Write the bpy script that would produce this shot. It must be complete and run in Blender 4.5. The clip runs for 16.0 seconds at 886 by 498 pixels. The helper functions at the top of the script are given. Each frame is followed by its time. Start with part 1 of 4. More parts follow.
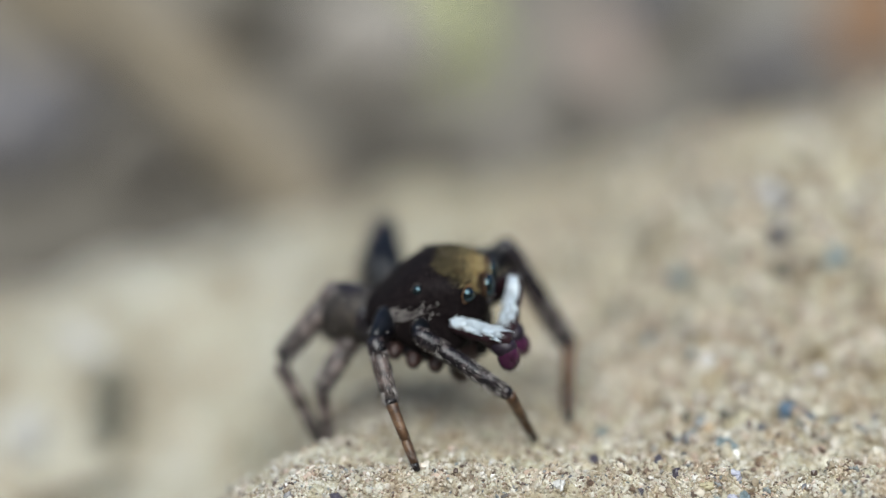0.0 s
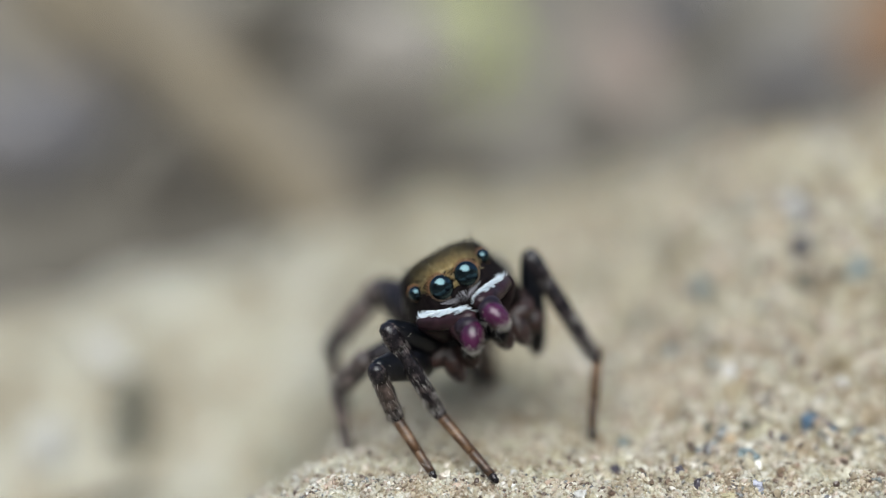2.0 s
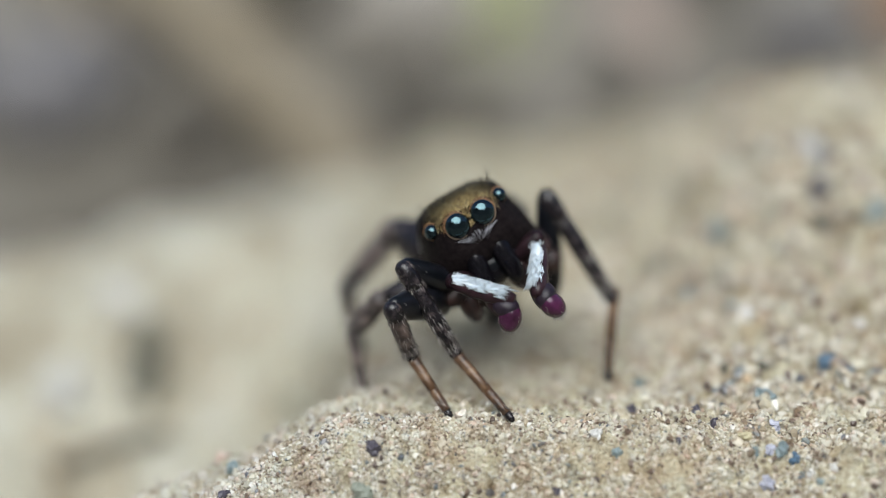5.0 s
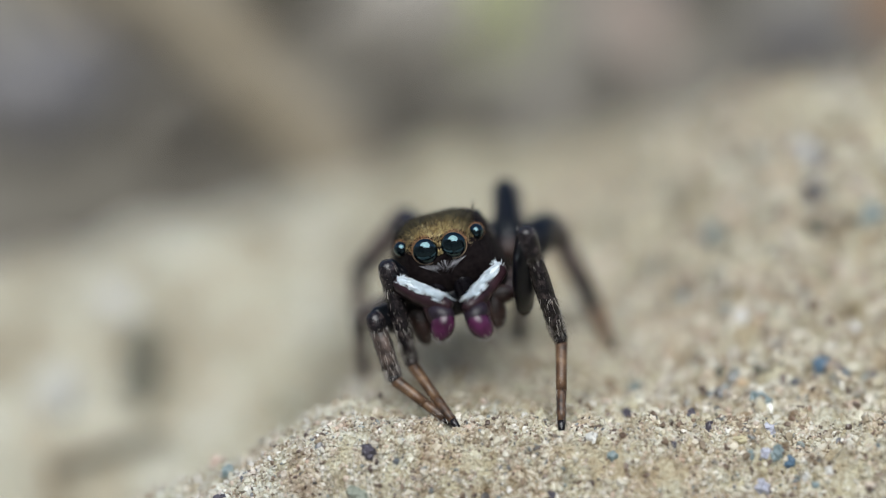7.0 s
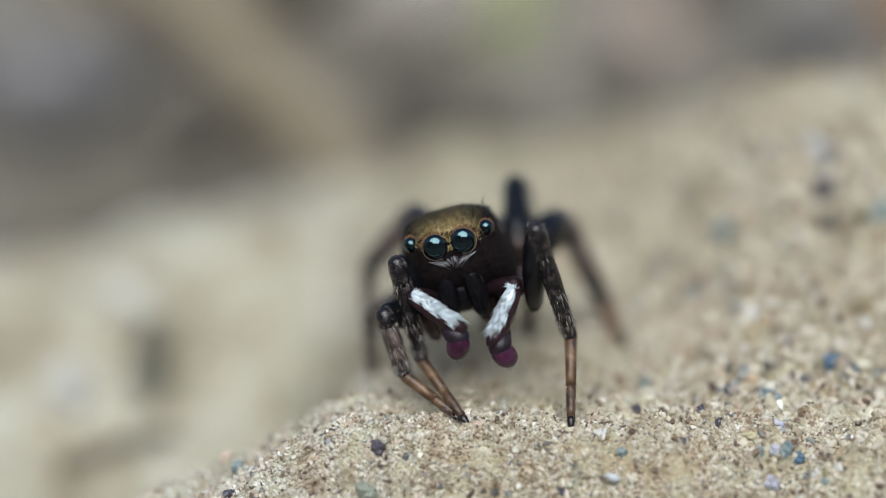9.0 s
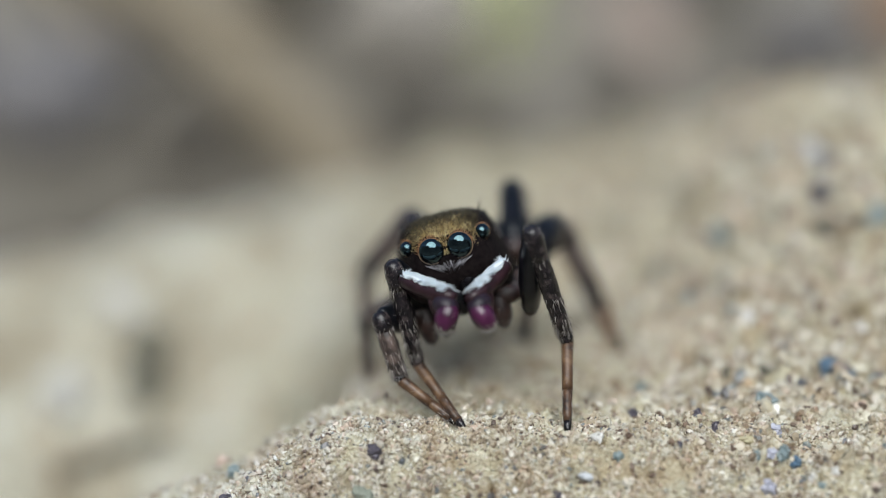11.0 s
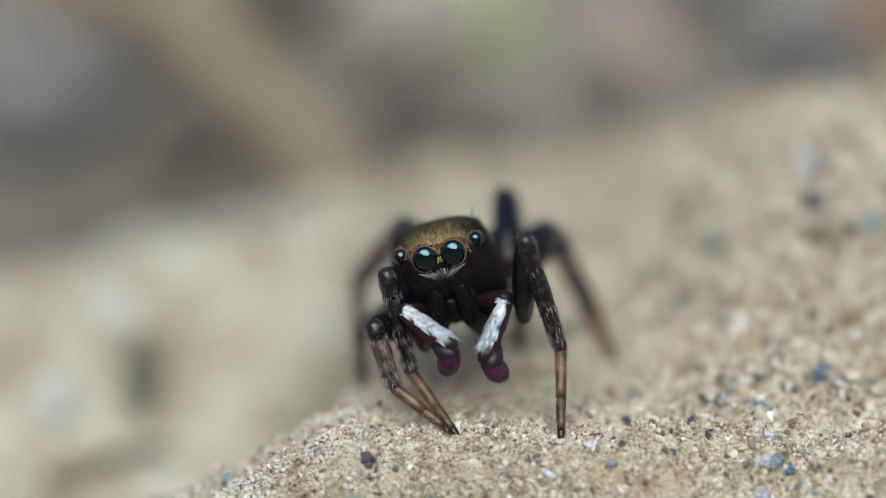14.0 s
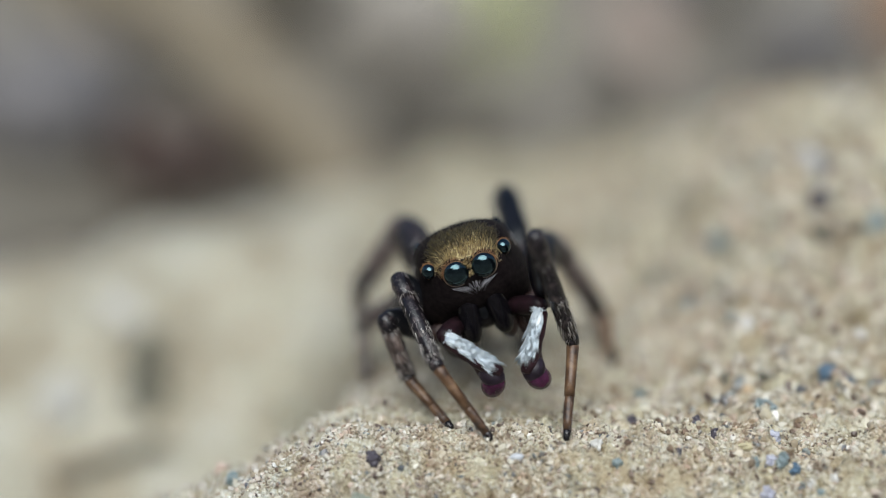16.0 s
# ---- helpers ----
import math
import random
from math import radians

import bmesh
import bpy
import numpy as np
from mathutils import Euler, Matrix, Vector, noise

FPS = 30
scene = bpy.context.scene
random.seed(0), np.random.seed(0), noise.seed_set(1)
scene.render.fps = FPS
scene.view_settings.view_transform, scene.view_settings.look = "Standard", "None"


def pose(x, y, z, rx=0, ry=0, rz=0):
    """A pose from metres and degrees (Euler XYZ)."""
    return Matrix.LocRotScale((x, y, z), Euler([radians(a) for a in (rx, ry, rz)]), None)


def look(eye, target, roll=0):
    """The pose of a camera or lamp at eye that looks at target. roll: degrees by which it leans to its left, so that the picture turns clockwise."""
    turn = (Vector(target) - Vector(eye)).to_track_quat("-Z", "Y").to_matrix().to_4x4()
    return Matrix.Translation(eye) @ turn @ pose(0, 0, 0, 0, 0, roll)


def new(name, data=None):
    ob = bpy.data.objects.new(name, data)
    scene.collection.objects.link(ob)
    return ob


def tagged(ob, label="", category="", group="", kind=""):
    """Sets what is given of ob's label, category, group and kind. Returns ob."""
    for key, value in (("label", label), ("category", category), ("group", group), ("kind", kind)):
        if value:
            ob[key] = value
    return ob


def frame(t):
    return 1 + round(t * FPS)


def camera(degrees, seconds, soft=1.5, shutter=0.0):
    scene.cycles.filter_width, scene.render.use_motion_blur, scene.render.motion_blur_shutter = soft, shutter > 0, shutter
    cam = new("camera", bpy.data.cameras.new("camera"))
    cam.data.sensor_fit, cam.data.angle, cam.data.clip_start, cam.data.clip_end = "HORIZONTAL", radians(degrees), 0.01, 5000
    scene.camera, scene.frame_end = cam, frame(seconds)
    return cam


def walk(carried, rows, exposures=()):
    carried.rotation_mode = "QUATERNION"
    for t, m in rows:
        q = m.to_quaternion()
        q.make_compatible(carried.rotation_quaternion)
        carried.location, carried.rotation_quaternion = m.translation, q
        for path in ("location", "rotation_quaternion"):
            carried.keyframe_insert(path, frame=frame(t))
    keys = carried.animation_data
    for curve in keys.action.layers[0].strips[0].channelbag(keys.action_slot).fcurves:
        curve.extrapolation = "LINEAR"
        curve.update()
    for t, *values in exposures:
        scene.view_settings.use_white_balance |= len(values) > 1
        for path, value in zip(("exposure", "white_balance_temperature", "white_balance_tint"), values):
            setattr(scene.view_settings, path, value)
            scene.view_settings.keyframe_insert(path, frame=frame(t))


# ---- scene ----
# ---- camera ----
cam = camera(24.57, 16.0, soft=1.0)
cam.data.dof.use_dof = True
cam.data.dof.focus_distance = 0.0450
cam.data.dof.aperture_fstop = 20.0
cam.data.dof.aperture_blades = 0
MM = 0.001
TILT = 15.0
EYE = Vector((0.0, -43.467, 15.647))

# seconds, turn to the left and tilt upwards (degrees), rise above the resting height (mm)
SWAY = [
    (0.0, -1.057, 0.002, 0.87),
    (0.5, -1.168, 0.002, 0.87),
    (1.0, -0.945, 0.082, 0.87),
    (1.5, -0.866, 0.082, 0.87),
    (2.0, -0.428, 0.422, 0.74),
    (2.5, -0.277, 0.460, 0.62),
    (3.0, 0.169, 0.323, 0.49),
    (3.5, 0.201, 0.090, 0.37),
    (4.0, 0.121, -0.270, 0.24),
    (4.5, 0.407, -0.511, 0.12),
    (4.7, 0.153, -0.567, 0.12),
    (6.8, -0.150, -0.407, 0.12),
    (7.0, -0.102, -0.455, 0.12),
    (7.5, 0.105, -0.360, 0.12),
    (8.0, 0.344, -0.487, 0.12),
    (8.5, 0.312, -0.503, 0.12),
    (8.7, 0.232, -0.567, 0.12),
    (11.0, 0.073, -0.312, 0.00),
    (11.5, 0.025, -0.169, 0.00),
    (12.0, 0.201, -0.073, 0.00),
    (12.5, 0.000, 0.000, 0.00),
    (13.0, 0.121, -0.041, 0.00),
    (13.5, 0.153, -0.216, 0.00),
    (14.0, -0.118, -0.089, 0.00),
    (14.5, 0.073, -0.025, 0.00),
    (15.0, 0.153, -0.201, 0.00),
    (15.5, 0.201, -0.089, 0.00),
    (16.0, 0.041, -0.121, 0.00),
]
walk(cam, [(t, pose(0, EYE.y * MM, (EYE.z + up) * MM, 90 - TILT + tilt, 0, turn)) for t, turn, tilt, up in SWAY],
     [(0.0, 0.23), (3.0, 0.24), (4.2, 0.28), (6.0, 0.22), (7.0, 0.19), (12.0, 0.17), (16.0, 0.16)])

# ---- light ----
world = bpy.data.worlds.new("overcast_sky")
scene.world = world
world.use_nodes = True
wn = world.node_tree.nodes
sky = wn.new("ShaderNodeTexSky")
sky.sky_type = "NISHITA"
sky.sun_disc = False
sky.sun_elevation = radians(43.8)
sky.sun_rotation = radians(186)
sky.air_density, sky.dust_density = 1.0, 1.5
wn["Background"].inputs["Strength"].default_value = 0.115
world.node_tree.links.new(sky.outputs["Color"], wn["Background"].inputs["Color"])
sun_data = bpy.data.lights.new("sun", "SUN")
sun_data.energy, sun_data.angle, sun_data.color = 4.8, radians(62), (0.935, 0.98, 0.97)
sun = new("sun", sun_data)
sun.matrix_world = look((-0.015, -0.143, 0.138), (0, 0, 0))


# ---- materials ----
def material(name, rough=0.6, metal=0.0, spec=0.5):
    m = bpy.data.materials.new(name)
    m.use_nodes = True
    b = m.node_tree.nodes["Principled BSDF"]
    b.inputs["Roughness"].default_value = rough
    b.inputs["Metallic"].default_value = metal
    b.inputs["Specular IOR Level"].default_value = spec
    return m, m.node_tree.nodes, m.node_tree.links, b


def ramp_node(nodes, stops, mode="LINEAR"):
    r = nodes.new("ShaderNodeValToRGB")
    e = r.color_ramp.elements
    r.color_ramp.interpolation = mode
    while len(e) < len(stops):
        e.new(0.5)
    for el, (p, c) in zip(e, stops):
        el.position, el.color = p, (*c, 1)
    return r


def noisy(name, stops, per_mm, rough=0.6, bump=0.3, bump_per_mm=None, metal=0.0, spec=0.5, second=None, detail=5, depth=0.05):
    """A material whose colour runs along stops by a noise of per_mm cells a millimetre, with fine relief."""
    m, n, l, b = material(name, rough, metal, spec)
    co = n.new("ShaderNodeTexCoord")
    t = n.new("ShaderNodeTexNoise")
    t.inputs["Scale"].default_value = per_mm / MM
    t.inputs["Detail"].default_value = detail
    t.inputs["Roughness"].default_value = 0.6
    l.new(co.outputs["Object"], t.inputs["Vector"])
    r = ramp_node(n, stops)
    l.new(t.outputs["Fac"], r.inputs["Fac"])
    colour = r.outputs["Color"]
    if second:
        t2 = n.new("ShaderNodeTexNoise")
        t2.inputs["Scale"].default_value = second[0] / MM
        t2.inputs["Detail"].default_value = 3
        l.new(co.outputs["Object"], t2.inputs["Vector"])
        r2 = ramp_node(n, second[1])
        l.new(t2.outputs["Fac"], r2.inputs["Fac"])
        mix = n.new("ShaderNodeMix")
        mix.data_type, mix.blend_type = "RGBA", "MULTIPLY"
        mix.inputs["Factor"].default_value = 1.0
        l.new(colour, mix.inputs["A"])
        l.new(r2.outputs["Color"], mix.inputs["B"])
        colour = mix.outputs["Result"]
    l.new(colour, b.inputs["Base Color"])
    t3 = n.new("ShaderNodeTexNoise")
    t3.inputs["Scale"].default_value = (bump_per_mm or per_mm * 2) / MM
    t3.inputs["Detail"].default_value = 4
    l.new(co.outputs["Object"], t3.inputs["Vector"])
    bp = n.new("ShaderNodeBump")
    bp.inputs["Strength"].default_value = bump
    bp.inputs["Distance"].default_value = depth * MM
    l.new(t3.outputs["Fac"], bp.inputs["Height"])
    l.new(bp.outputs["Normal"], b.inputs["Normal"])
    return m


def islands(name, stops, rough=0.6, spec=0.5, glow_through=0.0, mode="LINEAR"):
    """A material that gives each loose piece of a mesh its own colour."""
    m, n, l, b = material(name, rough, 0, spec)
    g = n.new("ShaderNodeNewGeometry")
    r = ramp_node(n, stops, mode)
    l.new(g.outputs["Random Per Island"], r.inputs["Fac"])
    l.new(r.outputs["Color"], b.inputs["Base Color"])
    if glow_through:
        tr = n.new("ShaderNodeBsdfTranslucent")
        mx = n.new("ShaderNodeMixShader")
        mx.inputs["Fac"].default_value = glow_through
        l.new(r.outputs["Color"], tr.inputs["Color"])
        l.new(b.outputs["BSDF"], mx.inputs[1])
        l.new(tr.outputs["BSDF"], mx.inputs[2])
        l.new(mx.outputs["Shader"], n["Material Output"].inputs["Surface"])
    return m


def mineral_tint(m):
    """Blotches of pink, cream and blue-grey mineral over a sandy material, greyer towards the hollow side of the rock."""
    n, l = m.node_tree.nodes, m.node_tree.links
    b = n["Principled BSDF"]
    co = n.new("ShaderNodeTexCoord")
    source = b.inputs["Base Color"].links[0].from_socket
    for scale, stops in ((1.15, [(0.28, (0.80, 0.70, 0.62)), (0.41, (1.03, 0.97, 0.90)), (0.50, (1.0, 1.0, 1.0)), (0.60, (1.12, 1.11, 1.04)), (0.74, (0.80, 0.86, 0.91))]),
                         (3.1, [(0.30, (0.52, 0.46, 0.41)), (0.44, (0.94, 0.91, 0.88)), (0.60, (1.0, 1.0, 1.0)), (0.74, (1.25, 1.25, 1.25))])):
        t = n.new("ShaderNodeTexNoise")
        t.inputs["Scale"].default_value = scale / MM
        t.inputs["Detail"].default_value = 4
        l.new(co.outputs["Object"], t.inputs["Vector"])
        r = ramp_node(n, stops)
        l.new(t.outputs["Fac"], r.inputs["Fac"])
        mix = n.new("ShaderNodeMix")
        mix.data_type, mix.blend_type = "RGBA", "MULTIPLY"
        mix.inputs["Factor"].default_value = 1.0
        l.new(source, mix.inputs["A"])
        l.new(r.outputs["Color"], mix.inputs["B"])
        source = mix.outputs["Result"]
    xyz = n.new("ShaderNodeSeparateXYZ")
    l.new(co.outputs["Object"], xyz.inputs["Vector"])
    run = n.new("ShaderNodeMapRange")
    run.inputs["From Min"].default_value, run.inputs["From Max"].default_value = 1.0 * MM, -6.0 * MM
    l.new(xyz.outputs["X"], run.inputs["Value"])
    mix = n.new("ShaderNodeMix")
    mix.data_type, mix.blend_type = "RGBA", "MULTIPLY"
    mix.inputs["B"].default_value = (1.06, 1.11, 1.22, 1)
    l.new(run.outputs["Result"], mix.inputs["Factor"])
    l.new(source, mix.inputs["A"])
    l.new(mix.outputs["Result"], b.inputs["Base Color"])
    return m


sandstone = noisy("sandstone", [(0.30, (0.170, 0.135, 0.088)), (0.43, (0.350, 0.323, 0.245)), (0.56, (0.415, 0.394, 0.310)), (0.70, (0.54, 0.528, 0.466))],
                  9.0, rough=0.9, bump=1.0, bump_per_mm=14, spec=0.3, second=(0.42, [(0.32, (0.66, 0.60, 0.53)), (0.46, (0.99, 0.965, 0.92)), (0.56, (1.03, 1.02, 1.0)), (0.70, (1.34, 1.38, 1.46))]), depth=0.10)
mineral_tint(sandstone)
grain_mix = islands("sand_grain_mix", [(0.0, (0.075, 0.055, 0.050)), (0.07, (0.17, 0.125, 0.095)), (0.16, (0.30, 0.255, 0.185)), (0.34, (0.39, 0.355, 0.28)), (0.60, (0.45, 0.425, 0.35)),
                                       (0.74, (0.50, 0.48, 0.42)), (0.80, (0.42, 0.33, 0.27)), (0.86, (0.46, 0.43, 0.37)), (0.90, (0.68, 0.67, 0.64)), (0.945, (0.40, 0.37, 0.30)), (0.96, (0.17, 0.20, 0.21)),
                                       (0.985, (0.10, 0.10, 0.11)), (0.993, (0.45, 0.42, 0.36))], rough=0.32)
mineral_tint(grain_mix)
soil = noisy("soil", [(0.3, (0.095, 0.085, 0.068)), (0.5, (0.155, 0.142, 0.12)), (0.7, (0.22, 0.205, 0.18))], 0.06, rough=0.95, bump=0.8, bump_per_mm=0.6,
             second=(0.02, [(0.35, (0.6, 0.58, 0.55)), (0.65, (1, 1, 1))]), depth=1.0)
carapace_black = noisy("carapace_black", [(0.3, (0.004, 0.003, 0.0035)), (0.7, (0.015, 0.0115, 0.0115))], 9, rough=0.5, spec=0.03, bump=0.35, bump_per_mm=40, depth=0.01)
chelicera_black = noisy("chelicera_black", [(0.3, (0.002, 0.0018, 0.0025)), (0.7, (0.008, 0.007, 0.009))], 6, rough=0.22, spec=0.22, bump=0.25, bump_per_mm=30, depth=0.01)
abdomen_brown = noisy("abdomen_brown", [(0.35, (0.012, 0.01, 0.009)), (0.55, (0.03, 0.023, 0.018)), (0.7, (0.07, 0.055, 0.04))], 4, rough=0.7, bump=0.5, bump_per_mm=25, depth=0.02)
gold_fur = islands("gold_scales", [(0, (0.05, 0.027, 0.010)), (0.35, (0.15, 0.092, 0.028)), (0.7, (0.33, 0.235, 0.085)), (1, (0.62, 0.53, 0.29))], rough=0.4, spec=0.5)
olive_fur = islands("olive_scales", [(0, (0.010, 0.007, 0.004)), (0.5, (0.036, 0.026, 0.010)), (1, (0.16, 0.125, 0.05))], rough=0.4, spec=0.5)
orange_fur = islands("orange_eye_ring", [(0, (0.07, 0.028, 0.010)), (1, (0.26, 0.125, 0.045))], rough=0.45)
cream_rim = noisy("cream_rim", [(0.3, (0.10, 0.07, 0.045)), (0.7, (0.34, 0.26, 0.18))], 20, rough=0.6)
white_fur = islands("white_hair", [(0, (0.78, 0.87, 0.95)), (1, (0.93, 0.98, 1.0))], rough=0.45, glow_through=0.4)
grey_fur = islands("grey_hair", [(0, (0.10, 0.095, 0.11)), (1, (0.50, 0.49, 0.54))], rough=0.5)
fringe_fur = islands("pale_fringe", [(0, (0.22, 0.20, 0.18)), (1, (0.66, 0.63, 0.57))], rough=0.5, glow_through=0.2)
dark_fur = islands("dark_bristle", [(0, (0.01, 0.008, 0.007)), (1, (0.05, 0.04, 0.03))], rough=0.5)
pale_fur = islands("pale_leg_hair", [(0, (0.06, 0.048, 0.045)), (0.6, (0.24, 0.21, 0.20)), (1, (0.66, 0.62, 0.57))], rough=0.5)
leg_dark = noisy("leg_dark_brown", [(0.36, (0.005, 0.0045, 0.0055)), (0.54, (0.015, 0.012, 0.014)), (0.74, (0.085, 0.066, 0.063))], 5, spec=0.42, rough=0.26, bump=0.5, bump_per_mm=28, depth=0.015)
leg_femur = noisy("leg_black", [(0.35, (0.002, 0.003, 0.004)), (0.7, (0.009, 0.009, 0.013))], 4, spec=0.3, rough=0.28, bump=0.3, bump_per_mm=30, depth=0.01)
leg_pale = noisy("leg_greyish_brown", [(0.36, (0.014, 0.011, 0.011)), (0.52, (0.060, 0.046, 0.042)), (0.68, (0.20, 0.158, 0.142))], 2.6, rough=0.45, bump=0.5, bump_per_mm=28, depth=0.015)
leg_brown = noisy("leg_reddish_brown", [(0.36, (0.009, 0.007, 0.007)), (0.52, (0.038, 0.026, 0.022)), (0.70, (0.13, 0.092, 0.078))], 3.2, rough=0.4, bump=0.5, bump_per_mm=28, depth=0.015)
leg_amber = noisy("leg_amber_tip", [(0.34, (0.018, 0.010, 0.007)), (0.5, (0.074, 0.037, 0.018)), (0.70, (0.17, 0.10, 0.055))], 3.2, rough=0.45, bump=0.35, bump_per_mm=30, depth=0.01)
coxa_brown = noisy("coxa_brown", [(0.3, (0.007, 0.004, 0.004)), (0.7, (0.048, 0.021, 0.016))], 5, rough=0.5, bump=0.2, bump_per_mm=30, depth=0.01)
palp_plum = noisy("palp_plum", [(0.3, (0.008, 0.004, 0.005)), (0.7, (0.036, 0.016, 0.021))], 4, rough=0.35, spec=0.25, bump=0.3, bump_per_mm=30, depth=0.01)
palp_dark = noisy("palp_dark", [(0.3, (0.004, 0.0025, 0.003)), (0.7, (0.020, 0.009, 0.012))], 4, rough=0.4, spec=0.15, bump=0.3, bump_per_mm=30, depth=0.01)
bulb_purple = noisy("bulb_purple", [(0.3, (0.014, 0.0025, 0.008)), (0.7, (0.078, 0.015, 0.055))], 3, rough=0.26, spec=0.5, bump=0.25, bump_per_mm=30, depth=0.01)
bulb_blue = noisy("bulb_slate", [(0.3, (0.006, 0.004, 0.007)), (0.7, (0.028, 0.018, 0.028))], 4, rough=0.42, spec=0.3, bump=0.3, bump_per_mm=30, depth=0.012)
eye_black, _, _, eb = material("eye_black", 0.04, 0, 0.5)
eb.inputs["Base Color"].default_value = (0.002, 0.003, 0.004, 1)
eb.inputs["IOR"].default_value = 1.8
eb.inputs["Specular Tint"].default_value = (0.55, 0.90, 1.0, 1)


# ---- mesh helpers; shapes are given in millimetres ----
def mesh_from(name, verts, faces, mat, smooth=True):
    me = bpy.data.meshes.new(name)
    me.from_pydata([(x * MM, y * MM, z * MM) for x, y, z in verts], [], faces)
    me.materials.append(mat)
    if smooth:
        me.polygons.foreach_set("use_smooth", [True] * len(me.polygons))
    me.update()
    return me


def part(name, shape, mat, parent, label="", smooth=True, extra=()):
    """One mesh under its parent; extra: further (shape, material) pairs in the same mesh."""
    counts = [len(shape[1])]
    for s, _ in extra:
        counts.append(len(s[1]))
        shape = joined(shape, s)
    me = mesh_from(name, shape[0], shape[1], mat, smooth)
    for _, m in extra:
        me.materials.append(m)
    me.polygons.foreach_set("material_index", [k for k, c in enumerate(counts) for _ in range(c)])
    ob = new(name, me)
    ob.parent = parent
    if label:
        tagged(ob, label)
    return ob


def joined(*shapes):
    verts, faces = [], []
    for v, f in shapes:
        k = len(verts)
        verts += v
        faces += [tuple(i + k for i in q) for q in f]
    return verts, faces


def loft(rings):
    """Closed rings of equal length, capped at both ends."""
    n = len(rings[0])
    verts = [tuple(p) for r in rings for p in r]
    faces = []
    for i in range(len(rings) - 1):
        for j in range(n):
            a, b = i * n + j, i * n + (j + 1) % n
            faces.append((a, b, b + n, a + n))
    faces.append(tuple(range(n - 1, -1, -1)))
    faces.append(tuple(range((len(rings) - 1) * n, len(rings) * n)))
    return verts, faces


def tube(stations, seg=16, flat=1.0, bend=0.0):
    """A limb along +x: stations (x, radius); flat squeezes it across y; bend sags it in z."""
    x0, x1 = stations[0][0], stations[-1][0]
    rings = []
    for x, r in stations:
        u = (x - x0) / (x1 - x0)
        zc = bend * math.sin(math.pi * u)
        rings.append([(x, r * flat * math.cos(a), zc + r * math.sin(a)) for a in (2 * math.pi * k / seg for k in range(seg))])
    return loft(rings)


def ellipsoid(c, r, seg=24, rings=14, turn=None):
    out = []
    for i in range(rings + 1):
        th = math.pi * (0.02 + 0.96 * i / rings)
        ring = []
        for k in range(seg):
            a = 2 * math.pi * k / seg
            p = Vector((r[0] * math.sin(th) * math.cos(a), r[1] * math.sin(th) * math.sin(a), -r[2] * math.cos(th)))
            if turn:
                p = turn @ p
            ring.append((p.x + c[0], p.y + c[1], p.z + c[2]))
        out.append(ring)
    return loft(out)


def hairs(roots):
    """Thin tapered bristles: (root, direction with length, width, sag)."""
    verts, faces = [], []
    for p, d, w, sag in roots:
        p, d = Vector(p), Vector(d)
        ax = d.normalized()
        s1 = ax.cross(Vector((0.3, 0.5, 0.81))).normalized()
        s2 = ax.cross(s1)
        k = len(verts)
        mid = p + d * 0.55 + Vector(sag) * 0.4
        tip = p + d + Vector(sag)
        for base, ww in ((p, w), (mid, w * 0.75)):
            for a in (0, 2.094, 4.189):
                q = base + (s1 * math.cos(a) + s2 * math.sin(a)) * ww
                verts.append(tuple(q))
        verts.append(tuple(tip))
        for a in range(3):
            b = (a + 1) % 3
            faces += [(k + a, k + b, k + 3 + b, k + 3 + a), (k + 3 + a, k + 3 + b, k + 6)]
    return verts, faces


def along(p, q, up):
    """Axes with x from p to q and z towards up."""
    x = (Vector(q) - Vector(p)).normalized()
    y = Vector(up).cross(x).normalized()
    return Matrix((x, y, x.cross(y))).transposed()


# ---- the rock ----
def smooth(a, b, x):
    u = np.clip((x - a) / (b - a), 0, 1)
    return u * u * (3 - 2 * u)


